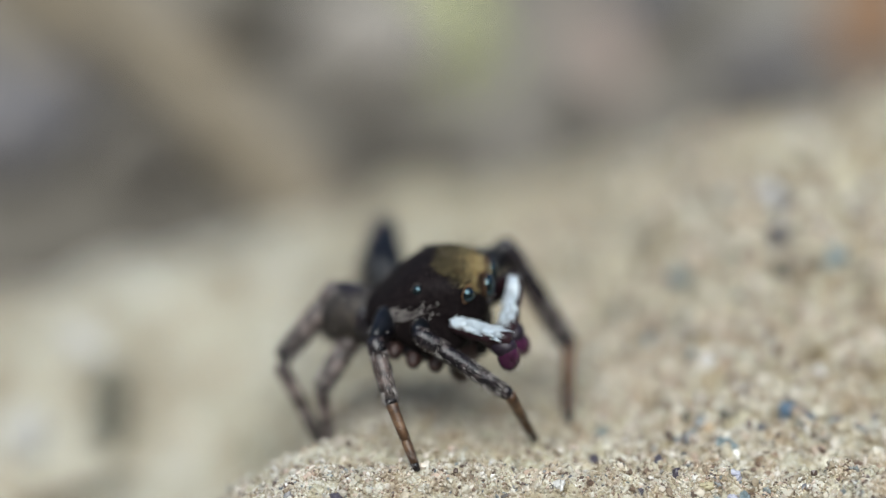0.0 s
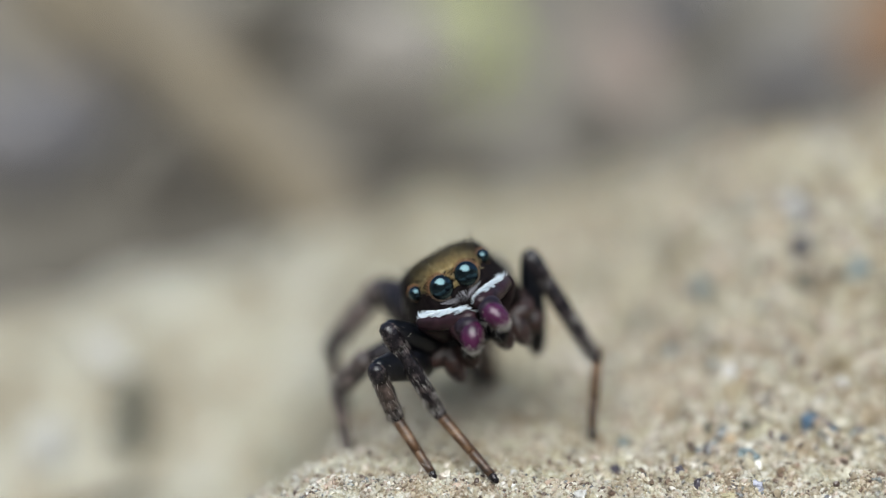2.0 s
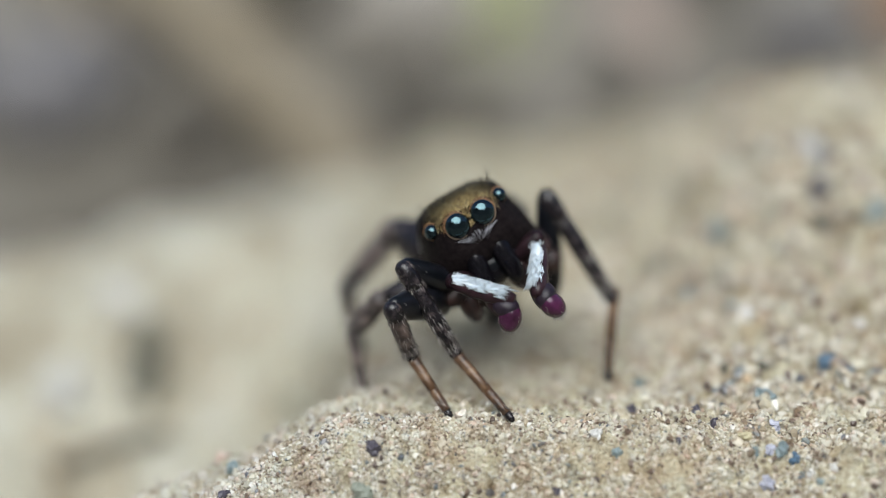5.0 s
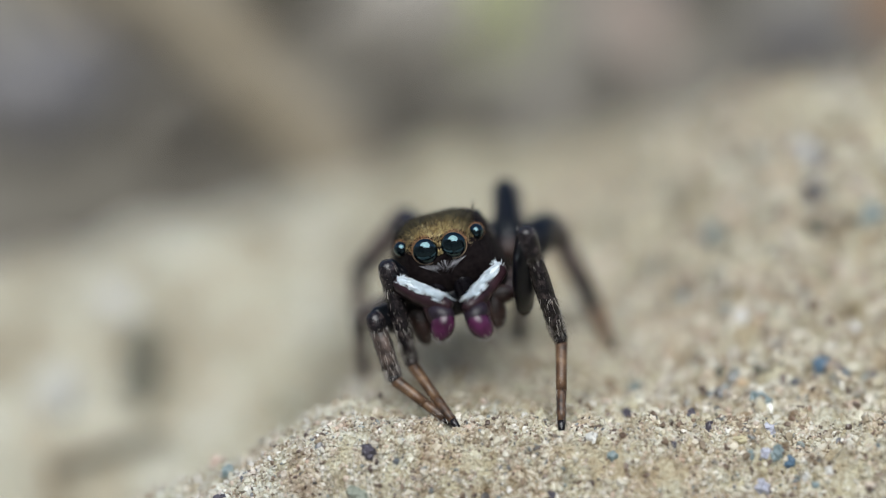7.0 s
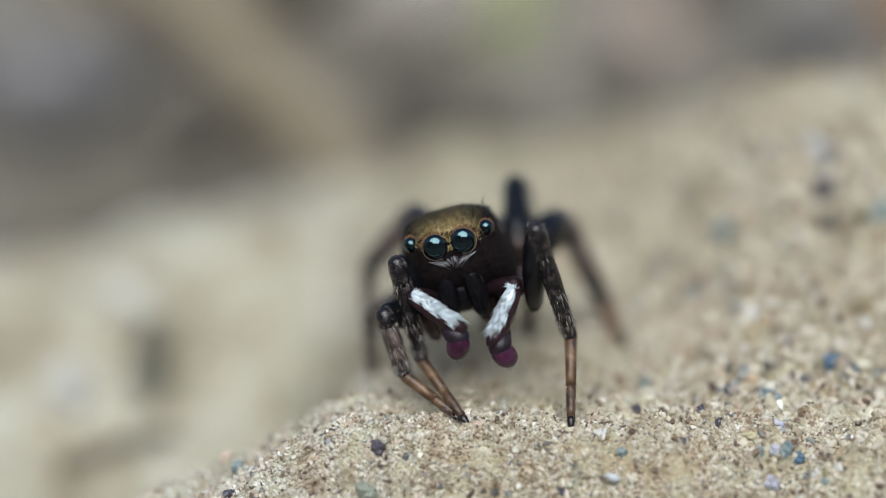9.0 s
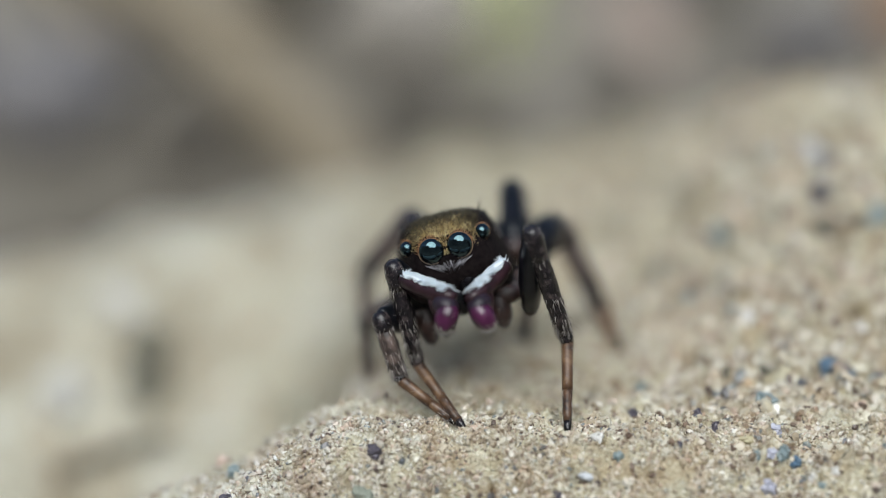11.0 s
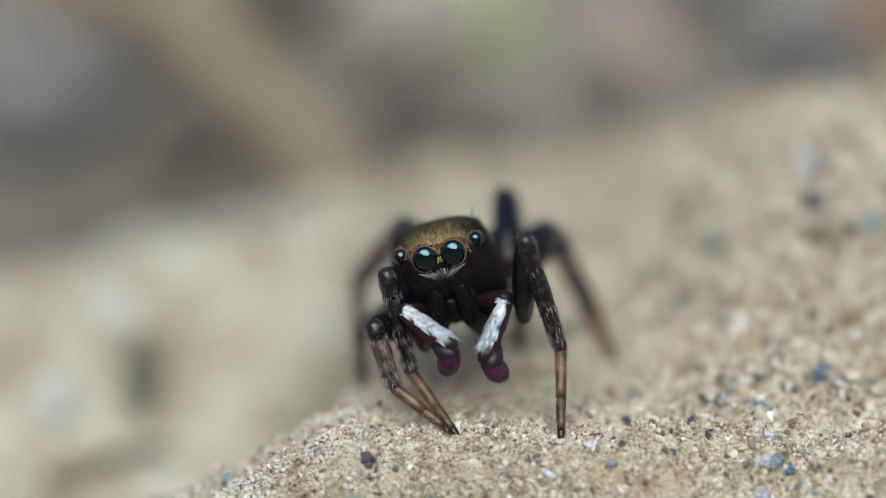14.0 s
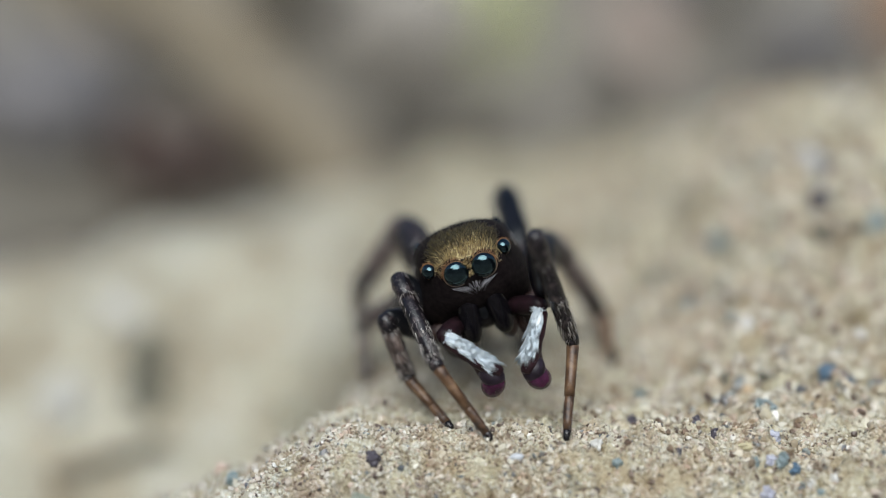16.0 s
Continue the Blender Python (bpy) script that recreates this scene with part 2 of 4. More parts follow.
def rock_height(x, y):
    """The large shape of the rock: a hump with a steep front, a hollow on one side, a shoulder on the other and a long back that ends in a ridge."""
    x, y = np.asarray(x, float), np.asarray(y, float)
    edge = -1.9 - 0.9 * np.clip(2.15 - y, 0, 1.1) - 8.0 * np.clip(1.05 - y, 0, 1) + 0.05 * np.clip(y - 2.15, 0, 6)
    hollow = 6.6 * (1 - smooth(8, 20, y)) * smooth(0.0, 3.4, edge - x)
    front_line = -1.35 - 0.05 * np.clip(x, 0, 20)
    f = np.clip(front_line - y, 0, 30)
    front = 2.3 * (np.sqrt(f * f + 0.2) - 0.447) * (1 - 0.35 * smooth(-3, -9, x))
    rise = 0.22 * np.clip(x - 3, 0, 40) * smooth(2, 18, y)
    ridge = np.where(x < 0, 26 + 0.7 * x, 26 - 0.25 * x)
    tilt = 0.095 * np.clip(-x - 2, 0, 40) * smooth(6, 16, y)
    r = np.clip(y - ridge, 0, 80)
    fall = 0.035 * r * r / (1 + 0.02 * r)
    lumps = 0.25 * np.sin(x * 0.9 + 1.3) * np.sin(y * 0.7 + 0.4) * smooth(3, 9, np.abs(x) + np.abs(y) * 0.5)
    shoulder = smooth(4.0, 9.6, x) * np.interp(y, [-0.6, 0.3, 1.2, 2.4, 3.8, 5.6, 7.5, 9.5, 12, 18, 26], [0, 0.1, 0.42, 1.1, 1.95, 2.85, 3.5, 3.6, 3.2, 1.8, 0])
    dip = np.interp(-x, [2.0, 3.0, 4.35, 6.0, 8.0, 20.0], [0, 0.4, 1.27, 2.0, 2.8, 5.0]) * (1 - smooth(3, 8, y))
    step = 0.62 * smooth(-0.7, -2.0, x) * smooth(0.6, 2.4, y)
    return -hollow - dip - step - front + shoulder + rise - fall - tilt + lumps - 0.12 * smooth(2.0, 6.0, x) * smooth(6, 0, y)


def spread(lo, hi, a, b, fine, grow):
    """Sorted steps, fine between a and b and growing outside."""
    c = list(np.arange(a, b + fine, fine))
    s = fine
    while c[-1] < hi:
        s *= grow
        c.append(c[-1] + s)
    s = fine
    while c[0] > lo:
        s *= grow
        c.insert(0, c[0] - s)
    return np.array(c)


# holes in the rock: x, y, half widths, depth
PITS = [(7.055, 6.884, 0.4522, 0.5789, 1.628), (9.338, 5.251, 0.514, 0.8224, 1.85), (10.92, 4.849, 0.5198, 0.8317, 1.767), (5.82, 6.015, 0.3816, 0.4579, 0.4293), (7.416, 2.48, 0.3244, 0.3708, 0.4171), (8.6, 3.533, 0.4479, 0.5016, 0.5643),
        (10.14, 3.071, 0.3689, 0.3689, 0.415), (-8.5, 11.4, 0.5, 0.6, 4), (-7.5, 11.3, 0.7, 0.5, 3.0), (-8.6, 14.1, 0.86, 1, 1.12), (-9.4, 11, 0.92, 0.8, 1.05), (-4.7, 12.4, 0.69, 0.7, 0.45),
        (-7.6, 10.6, 1.03, 0.6, 0.6), (6.364, 12.31, 0.5534, 0.7379, 0.4981), (7.934, 7.438, 0.3413, 0.6825, 0.6911), (5, -0.9, 0.22, 0.2, 0.25), (3.45, -2, 0.16, 0.3, 0.3), (-0.5, -2.9, 0.3, 0.2, 0.3),
        (1.3, -2.6, 0.25, 0.2, 0.25), (-3.6, -2.6, 0.3, 0.25, 0.3)]


pit_rng = random.Random(8)
FAR_PITS = [(pit_rng.uniform(5, 13), pit_rng.uniform(2.2, 9), pit_rng.uniform(0.15, 0.32), pit_rng.uniform(0.2, 0.42), pit_rng.uniform(0.35, 0.95)) for _ in range(44)]


def surface(x, y, z):
    """Height of the finished rock surface, with its pits, lumps and grain, over the large shape z."""
    v = Vector((x, y, z))
    big = noise.fractal(v * 0.55, 1.0, 2.1, 4) * (0.16 + (0.75 if x > 2 else 0.12) * min(1, max(0, (y - 3) / 6)) * min(1, abs(x - 2) / 3))
    fine = noise.noise(v * 1.7) * (0.13 + 0.16 * min(1, max(0, (x + y - 7) / 6))) + noise.noise(v * 3.6) * 0.15 + noise.noise(v * 7.0) * 0.125
    fine += noise.noise(v * 1.9 + Vector((7.0, 3.0, 1.0))) * (0.30 * min(1, max(0, (x - 3.5) / 3)) + 0.10 * min(1, max(0, 0.3 - y)))
    pits = sum(-h * math.exp(-((x - px) ** 2 / wx ** 2 + (y - py) ** 2 / wy ** 2)) for px, py, wx, wy, h in PITS if abs(x - px) < 4 and abs(y - py) < 4)
    if x > 4 and 0 < y < 12:
        pits += sum(-h * math.exp(-((x - px) ** 2 / wx ** 2 + (y - py) ** 2 / wy ** 2)) for px, py, wx, wy, h in FAR_PITS if abs(x - px) < 1.5 and abs(y - py) < 2)
    calm = 0.55 if (-3 < x < 5 and -2.5 < y < 6) else 1.0
    return max(z + pits + big * calm + fine - 0.04, -26)


def rock():
    xs = spread(-60, 60, -7.0, 11.5, 0.075, 1.022)
    ys = spread(-50, 56, -3.2, 2.0, 0.052, 1.026)
    gx, gy = np.meshgrid(xs, ys)
    gz = rock_height(gx, gy)
    verts = [(x, y, surface(x, y, z)) for x, y, z in zip(gx.ravel().tolist(), gy.ravel().tolist(), gz.ravel().tolist())]
    nx = len(xs)
    faces = [(j * nx + i, j * nx + i + 1, (j + 1) * nx + i + 1, (j + 1) * nx + i) for j in range(len(ys) - 1) for i in range(nx - 1)]
    ob = new("rock", mesh_from("rock", verts, faces, sandstone))
    return tagged(ob, "pale tan sandstone rock with a gritty grainy surface", "rock", kind="structure")


def grit():
    """Loose and half-buried sand grains over the near part of the rock."""
    rng = np.random.default_rng(3)
    bm = bmesh.new()
    bmesh.ops.create_icosphere(bm, subdivisions=1, radius=1.0)
    base = np.array([v.co[:] for v in bm.verts])
    tri = np.array([[v.index for v in f.verts] for f in bm.faces])
    bm.free()
    n = 165000
    x = rng.uniform(-7.5, 11.5, n)
    y = np.where(rng.random(n) < 0.68, rng.uniform(-3.0, -0.6, n), rng.uniform(-0.6, 5.5, n))
    side = rng.random(n) < 0.16
    x, y = np.where(side, rng.uniform(4.5, 12.5, n), x), np.where(side, rng.uniform(-0.5, 8.5, n), y)
    keep = np.array([noise.noise(Vector((a * 1.3, b * 1.3, 4.0))) + 0.7 * noise.noise(Vector((a * 3.4, b * 3.4, 9.0))) for a, b in zip(x.tolist(), y.tolist())]) + rng.normal(0, 0.25, n) > -0.12
    x, y, side = x[keep], y[keep], side[keep]
    n = len(x)
    r = np.exp(rng.normal(math.log(0.034), 0.38, n)) * np.where(side, rng.uniform(1.0, 2.5, n), 1.0)
    far = rng.random(n) < 0.018
    x, y = np.where(far, rng.uniform(3, 15, n), x), np.where(far, rng.uniform(5, 22, n), y)
    r = np.where(far, rng.uniform(0.08, 0.24, n), np.minimum(r, np.where(side, 0.15, 0.095)))
    z = np.array([surface(a, b, c) for a, b, c in zip(x.tolist(), y.tolist(), rock_height(x, y).tolist())])
    turn, _ = np.linalg.qr(rng.normal(size=(n, 3, 3)))
    shape = base[None] * (1 + rng.uniform(-0.42, 0.42, (n, 12, 1))) * rng.uniform(0.6, 1.3, (n, 1, 3))
    verts = np.einsum("nij,njk->nik", shape, turn) * r[:, None, None]
    verts += np.stack([x, y, z + r * rng.uniform(-0.6, 0.75, n)], 1)[:, None]
    faces = (tri[None] + 12 * np.arange(n)[:, None, None]).reshape(-1, 3)
    me = bpy.data.meshes.new("grit")
    me.from_pydata((verts.reshape(-1, 3) * MM).tolist(), [], faces.tolist())
    me.materials.append(grain_mix)
    ob = new("grit", me)
    return tagged(ob, "loose tan and white sand grains on the rock", "sand", kind="stuff")


rock()
grit()


# ---- the bank behind the rock ----
def bank_height(x, y):
    x, y = np.asarray(x, float), np.asarray(y, float)
    # rims behind and beside the camera are added unseen, to darken the eyes' reflections
    return -13 + 0.8 * np.clip(y - 29.2, 0, 60) + 0.8 * np.clip(-100 - y, 0, 160) + 0.9 * np.clip(np.abs(x) - 110, 0, 150) * (y < 20)


def bank_ground():
    xs = np.concatenate([[-260, -200], np.linspace(-150, 150, 121), [200, 260]])
    ys = np.concatenate([[-260, -180, -120], np.linspace(-90, 24, 14), np.linspace(25, 110, 90), [125, 140, 170, 210, 260]])
    nx = len(xs)
    verts = []
    for y in ys:
        for x in xs:
            v = Vector((x, y, 0))
            verts.append((x, y, float(bank_height(x, y)) + noise.fractal(v * 0.11, 1.0, 2.0, 4) * 1.1))
    faces = [(j * nx + i, j * nx + i + 1, (j + 1) * nx + i + 1, (j + 1) * nx + i) for j in range(len(ys) - 1) for i in range(nx - 1)]
    ob = new("ground", mesh_from("ground", verts, faces, soil))
    tagged(ob, "dull grey-brown soil bank behind the rock, with added unseen rims round the camera", "soil", kind="structure")


bank_ground()
stone_lilac = noisy("stone_lilac_grey", [(0.3, (0.094, 0.088, 0.090)), (0.7, (0.148, 0.140, 0.142))], 0.5, rough=0.85, bump_per_mm=4)
stone_pale = noisy("stone_pale", [(0.3, (0.190, 0.170, 0.145)), (0.7, (0.260, 0.238, 0.208))], 0.5, rough=0.85, bump_per_mm=4)
stone_dark = noisy("stone_dark", [(0.3, (0.046, 0.039, 0.031)), (0.7, (0.082, 0.071, 0.056))], 0.5, rough=0.8, bump_per_mm=4)
wood_dry = noisy("dry_wood", [(0.3, (0.140, 0.114, 0.076)), (0.7, (0.228, 0.188, 0.130))], 0.8, rough=0.8, bump_per_mm=5)
wood_brown = noisy("brown_twig", [(0.3, (0.05, 0.038, 0.026)), (0.7, (0.10, 0.078, 0.055))], 4, rough=0.8, bump_per_mm=12)
leaf_green = noisy("leaf_yellow_green", [(0.3, (0.185, 0.20, 0.07)), (0.7, (0.28, 0.295, 0.125))], 0.6, rough=0.5)
leaf_rust = noisy("leaf_rust", [(0.3, (0.115, 0.062, 0.030)), (0.7, (0.19, 0.108, 0.055))], 0.6, rough=0.6)
leaf_pink = noisy("leaf_pinkish_brown", [(0.3, (0.17, 0.135, 0.112)), (0.7, (0.27, 0.215, 0.18))], 0.6, rough=0.7)
ant_red = noisy("insect_red_brown", [(0.3, (0.026, 0.013, 0.009)), (0.7, (0.060, 0.031, 0.021))], 1.5, rough=0.3)


def stone(x, y, r, mat, label, sink=0.35, seed=0):
    """A rounded, uneven stone lying on the bank."""
    rings = []
    for i in range(15):
        th = math.pi * (0.03 + 0.94 * i / 14)
        ring = []
        for k in range(24):
            a = 2 * math.pi * k / 24
            d = Vector((math.sin(th) * math.cos(a), math.sin(th) * math.sin(a), -math.cos(th)))
            s = 1 + 0.28 * noise.noise(d * 1.3 + Vector((seed * 7.1, 0, 0))) + 0.10 * noise.noise(d * 4 + Vector((0, seed * 3.7, 0)))
            ring.append((d.x * r[0] * s, d.y * r[1] * s, d.z * r[2] * s))
        rings.append(ring)
    ob = new("stone", mesh_from("stone", *loft(rings), mat))
    ob.location = (x * MM, y * MM, (float(bank_height(x, y)) + r[2] * (1 - 2 * sink)) * MM)
    ob.rotation_euler = (0.4, 0, seed * 1.1)
    return tagged(ob, label, "stone", "stones on the bank")


def stick(p, q, r, name, label, seed, ground=bank_height, wood=None):
    """A crooked dry stick lying on the ground from p to q."""
    wood = wood or wood_dry
    p, q = Vector((*p, float(ground(*p)) + r * 0.8)), Vector((*q, float(ground(*q)) + r * 0.8))
    L = (q - p).length
    st = []
    for i in range(25):
        u = i / 24
        st.append((u * L, r * (1.1 - 0.3 * u) * (1 + 0.12 * math.sin(seed + 9 * u)) * (0.55 if i in (0, 24) else 1)))
    v, f = tube(st, 14, 1.0, 0.02 * L)
    m = along(p, q, (0, 0, 1))
    ob = new(name, mesh_from(name, v, f, wood))
    ob.matrix_basis = Matrix.Translation(p * MM) @ m.to_4x4()
    for u, ang, length in ((0.36, 40, 0.224 * L), (0.68, -35, 0.143 * L)):
        stub = part("side_twig", tube([(0, r * 0.42), (length * 0.5, r * 0.33), (length, r * 0.16)], 10), wood, ob)
        stub.matrix_basis = pose(u * L * MM, 0, 0.02 * L * math.sin(math.pi * u) * MM, 0, -20, ang)
    return tagged(ob, label, "stick")


def leaf(x, y, size, turn, lean, mat, label):
    """A small curled leaf with a midrib, resting on the bank."""
    n, w = 12, 5
    verts, faces = [], []
    for lay in (0, 1):
        for i in range(n + 1):
            u = i / n
            half = size * 0.32 * math.sin(math.pi * min(1, u * 0.97 + 0.03)) ** 0.7
            for k in range(-w, w + 1):
                s = k / w
                verts.append((half * s, size * u, size * (0.22 * u * u + 0.10 * s * s - (0.03 if k == 0 else 0)) - lay * 0.12))
    m = 2 * w + 1
    off = (n + 1) * m
    for i in range(n):
        for k in range(m - 1):
            a = i * m + k
            faces += [(a, a + 1, a + m + 1, a + m), (off + a, off + a + m, off + a + m + 1, off + a + 1)]
        for k in (0, m - 1):
            a = i * m + k
            faces.append((a, a + m, off + a + m, off + a))
    ob = new("leaf", mesh_from("leaf", verts, faces, mat))
    stalk = part("leaf_stalk", tube([(0, size * 0.022), (size * 0.2, size * 0.018), (size * 0.34, size * 0.022)], 8), mat, ob)
    stalk.matrix_basis = pose(0, 0.02 * size * MM, -0.06 * MM, 0, 8, -92)
    ob.location = (x * MM, y * MM, (float(bank_height(x, y)) + 0.6) * MM)
    ob.rotation_euler = (radians(lean), 0, radians(turn))
    return tagged(ob, label, "leaf", "leaves on the bank")


stick((-17.2, 51.4), (-3.2, 37.9), 1.63, "stick", "thick dry tan stick lying on the bank", 1.0)
stick((-20.2, 51.1), (-14.5, 45.5), 0.76, "stick", "thin dry tan stick beside a grey stone", 2.4)
stick((-11.4, 11.75), (-8.0, 12.5), 0.17, "twig", "small dark brown twig in the hollow of the rock", 0.6, rock_height, wood_brown)
stone(-16.5, 43.2, (4.5, 3.1, 2.3), stone_lilac, "large lilac-grey stone on the bank", 0.3, 1)
stone(-23.3, 44.0, (3.8, 3.3, 2.4), stone_lilac, "lilac-grey stone on the bank", 0.3, 2)
stone(-10.9, 41.2, (1.9, 1.9, 2.3), stone_dark, "dark brown stone beside the stick", 0.35, 3)
stone(-6.9, 48.6, (2.9, 2.2, 1.4), stone_dark, "dark brown stone on the bank", 0.35, 4)
stone(-13.8, 45.6, (2.5, 1.9, 1.1), stone_dark, "flat dark stone on the bank", 0.4, 5)
stone(-1.3, 47.2, (3.9, 2.5, 1.9), stone_pale, "pale pinkish stone on the bank", 0.35, 6)
stone(-1.4, 43.4, (2.6, 1.7, 1.0), stone_dark, "flat dark stone on the bank", 0.4, 7)
stone(1.7, 42.5, (2.1, 1.5, 1.0), stone_dark, "small dark stone on the bank", 0.4, 8)
stone(15.9, 45.7, (3.1, 2.4, 1.5), stone_lilac, "lilac-grey stone on the bank", 0.35, 9)
stone(11.3, 49.5, (3.0, 2.3, 1.5), stone_lilac, "grey stone on the bank", 0.35, 10)
stone(6.8, 43.5, (2.1, 1.6, 0.9), stone_dark, "small brown stone on the bank", 0.4, 11)
leaf(1.9, 45.6, 6.4, 8, 34, leaf_green, "yellow-green leaf standing out of the bank")
leaf(2.9, 45.0, 3.4, -25, 22, leaf_green, "small yellow-green leaf on the bank")
leaf(9.3, 44.3, 5.5, 20, 28, leaf_pink, "pinkish-brown dead leaf on the bank")
leaf(20.5, 45.4, 7.0, -12, 30, leaf_rust, "rust-orange dead leaf on the bank")


# ---- an added, unseen plant shape behind the camera that notches the eye highlights ----
def unseen_plant_blocker():
    root = Vector((-118.0, -150.0, float(bank_height(-118, -150)) - 0.5))
    tip = Vector((-52.0, -128.0, 78.0))
    ob = new("unseen_plant_blocker")
    ob.location = root * MM
    tagged(ob, "unseen leafy stem added behind the camera to break up the eye highlights", "plant")
    pts = [Vector(((tip - root).x * u ** 1.5, (tip - root).y * u ** 1.5, (tip - root).z * math.sin(u * 1.75) / math.sin(1.75))) for u in (i / 20 for i in range(21))]
    rings = [[tuple(p + Vector((math.cos(a), math.sin(a), 0)) * (1.5 - 0.05 * i)) for a in (2 * math.pi * k / 10 for k in range(10))] for i, p in enumerate(pts)]
    part("stem", loft(rings), blocker_green, ob)
    turn_rng = random.Random(12)
    for i in range(9, 21):
        size = turn_rng.uniform(30, 44)
        blade = []
        for k in range(9):
            u = k / 8
            half = size * 0.26 * math.sin(math.pi * min(1, 0.04 + 0.95 * u)) ** 0.8 + 0.15
            z = -size * 0.18 * u * u
            blade.append([(-half, size * u, z + 0.05 * half), (0, size * u, z), (half, size * u, z + 0.05 * half), (half, size * u, z + 0.05 * half - 0.35), (0, size * u, z - 0.35), (-half, size * u, z + 0.05 * half - 0.35)])
        one = part("blocker_leaf", loft(blade), blocker_green, ob)
        hang = (root + pts[i]).to_track_quat("Z", "Y").to_matrix().to_4x4()
        hang.translation = pts[i] * MM
        one.matrix_basis = hang @ pose(0, 0, 0, turn_rng.uniform(-35, 35), turn_rng.uniform(-35, 35), i * 137)


blocker_green = noisy("blocker_leaf_green", [(0.3, (0.035, 0.055, 0.02)), (0.7, (0.07, 0.10, 0.04))], 0.3, rough=0.5)
unseen_plant_blocker()


# ---- single grains that stand out of the sand ----
def sand_grain(x, y, r, colour, label, seed):
    rings = []
    for i in range(10):
        th = math.pi * (0.05 + 0.90 * i / 9)
        ring = []
        for k in range(13):
            a = 2 * math.pi * k / 13
            d = Vector((math.sin(th) * math.cos(a), math.sin(th) * math.sin(a), -math.cos(th)))
            s = r * (1 + 0.6 * noise.noise(d * 1.6 + Vector((seed * 5.3, 0, 0))) + 0.25 * noise.noise(d * 4.5 + Vector((0, seed * 2.9, 0))))
            ring.append((d.x * s * 1.15, d.y * s, d.z * s * 0.85))
        rings.append(ring)
    ob = new("sand_grain", mesh_from("sand_grain", *loft(rings), GRAIN[colour], False))
    ob.location = (x * MM, y * MM, (surface(x, y, float(rock_height(x, y))) + 0.05 * r) * MM)
    ob.rotation_euler = (seed * 0.7, seed * 1.3, seed * 2.1)
    return tagged(ob, label, "sand grain", "coarse grains on the rock")


GRAIN = {
    "blue": noisy("grain_blue", [(0.3, (0.04, 0.080, 0.125)), (0.7, (0.10, 0.160, 0.225))], 8, rough=0.35),
    "teal": noisy("grain_teal", [(0.3, (0.11, 0.15, 0.16)), (0.7, (0.22, 0.27, 0.27))], 8, rough=0.35),
    "lilac": noisy("grain_lilac", [(0.3, (0.28, 0.285, 0.35)), (0.7, (0.42, 0.425, 0.49))], 8, rough=0.4),
    "white": noisy("grain_white", [(0.3, (0.44, 0.43, 0.40)), (0.7, (0.60, 0.59, 0.57))], 8, rough=0.3),
    "milky": noisy("grain_milky", [(0.3, (0.33, 0.335, 0.335)), (0.7, (0.43, 0.44, 0.44))], 3, rough=0.7),
    "sage": noisy("grain_sage", [(0.3, (0.17, 0.19, 0.15)), (0.7, (0.29, 0.31, 0.26))], 8, rough=0.5),
    "olive": noisy("grain_olive", [(0.3, (0.055, 0.053, 0.038)), (0.7, (0.12, 0.115, 0.085))], 3, rough=0.7),
    "pale": noisy("grain_pale", [(0.3, (0.43, 0.42, 0.385)), (0.7, (0.50, 0.49, 0.46))], 2, rough=0.7),
    "dark": noisy("grain_dark", [(0.3, (0.035, 0.03, 0.04)), (0.7, (0.09, 0.08, 0.10))], 8, rough=0.35),
    "pink": noisy("grain_pink", [(0.3, (0.42, 0.31, 0.25)), (0.7, (0.52, 0.41, 0.35))], 8, rough=0.5),
    "orange": noisy("grain_orange", [(0.3, (0.40, 0.29, 0.18)), (0.7, (0.48, 0.36, 0.24))], 8, rough=0.5),
    "yellow": noisy("grain_yellow", [(0.3, (0.36, 0.32, 0.20)), (0.7, (0.46, 0.41, 0.27))], 8, rough=0.5),
}
for i, (x, y, r, colour) in enumerate((
        (8.91, 1.38, 0.27, "blue"), (9.41, 1.27, 0.21, "blue"), (9.14, 0.95, 0.0973, "teal"), (7.26, 0.01, 0.26, "teal"), (4.23, 0.11, 0.16, "dark"), (3.78, -1.88, 0.12, "teal"),
        (7.0, -2.2, 0.17, "lilac"), (7.34, -1.97, 0.16, "teal"), (7.11, -1.86, 0.12, "lilac"), (6.6, -1.6, 0.14, "yellow"), (1.92, -0.4, 0.13, "white"))):
    sand_grain(x, y, r, colour, colour.replace("dark", "dark grey") + " mineral grain half sunk in the sandy rock", i + 1)
for i, (x, y, r, colour) in enumerate((
        (3.32, -1.65, 0.13, "white"), (-1.57, -1.77, 0.18, "dark"), (-5.14, 0.57, 0.16, "pink"), (7.00, 1.07, 0.118, "orange"), (5.60, -0.59, 0.15, "dark"), (4.59, 1.82, 0.13, "teal"),
        (8.43, -2.24, 0.10, "white"), (0.3, -2.44, 0.09, "white"), (-3.43, -2.29, 0.15, "dark"), (2.42, -2.34, 0.10, "dark"), (9.90, 2.75, 0.131, "white"), (6.37, 0.67, 0.139, "lilac"))):
    sand_grain(x, y, r, colour, colour.replace("dark", "dark grey") + " mineral grain half sunk in the sandy rock", i + 21)


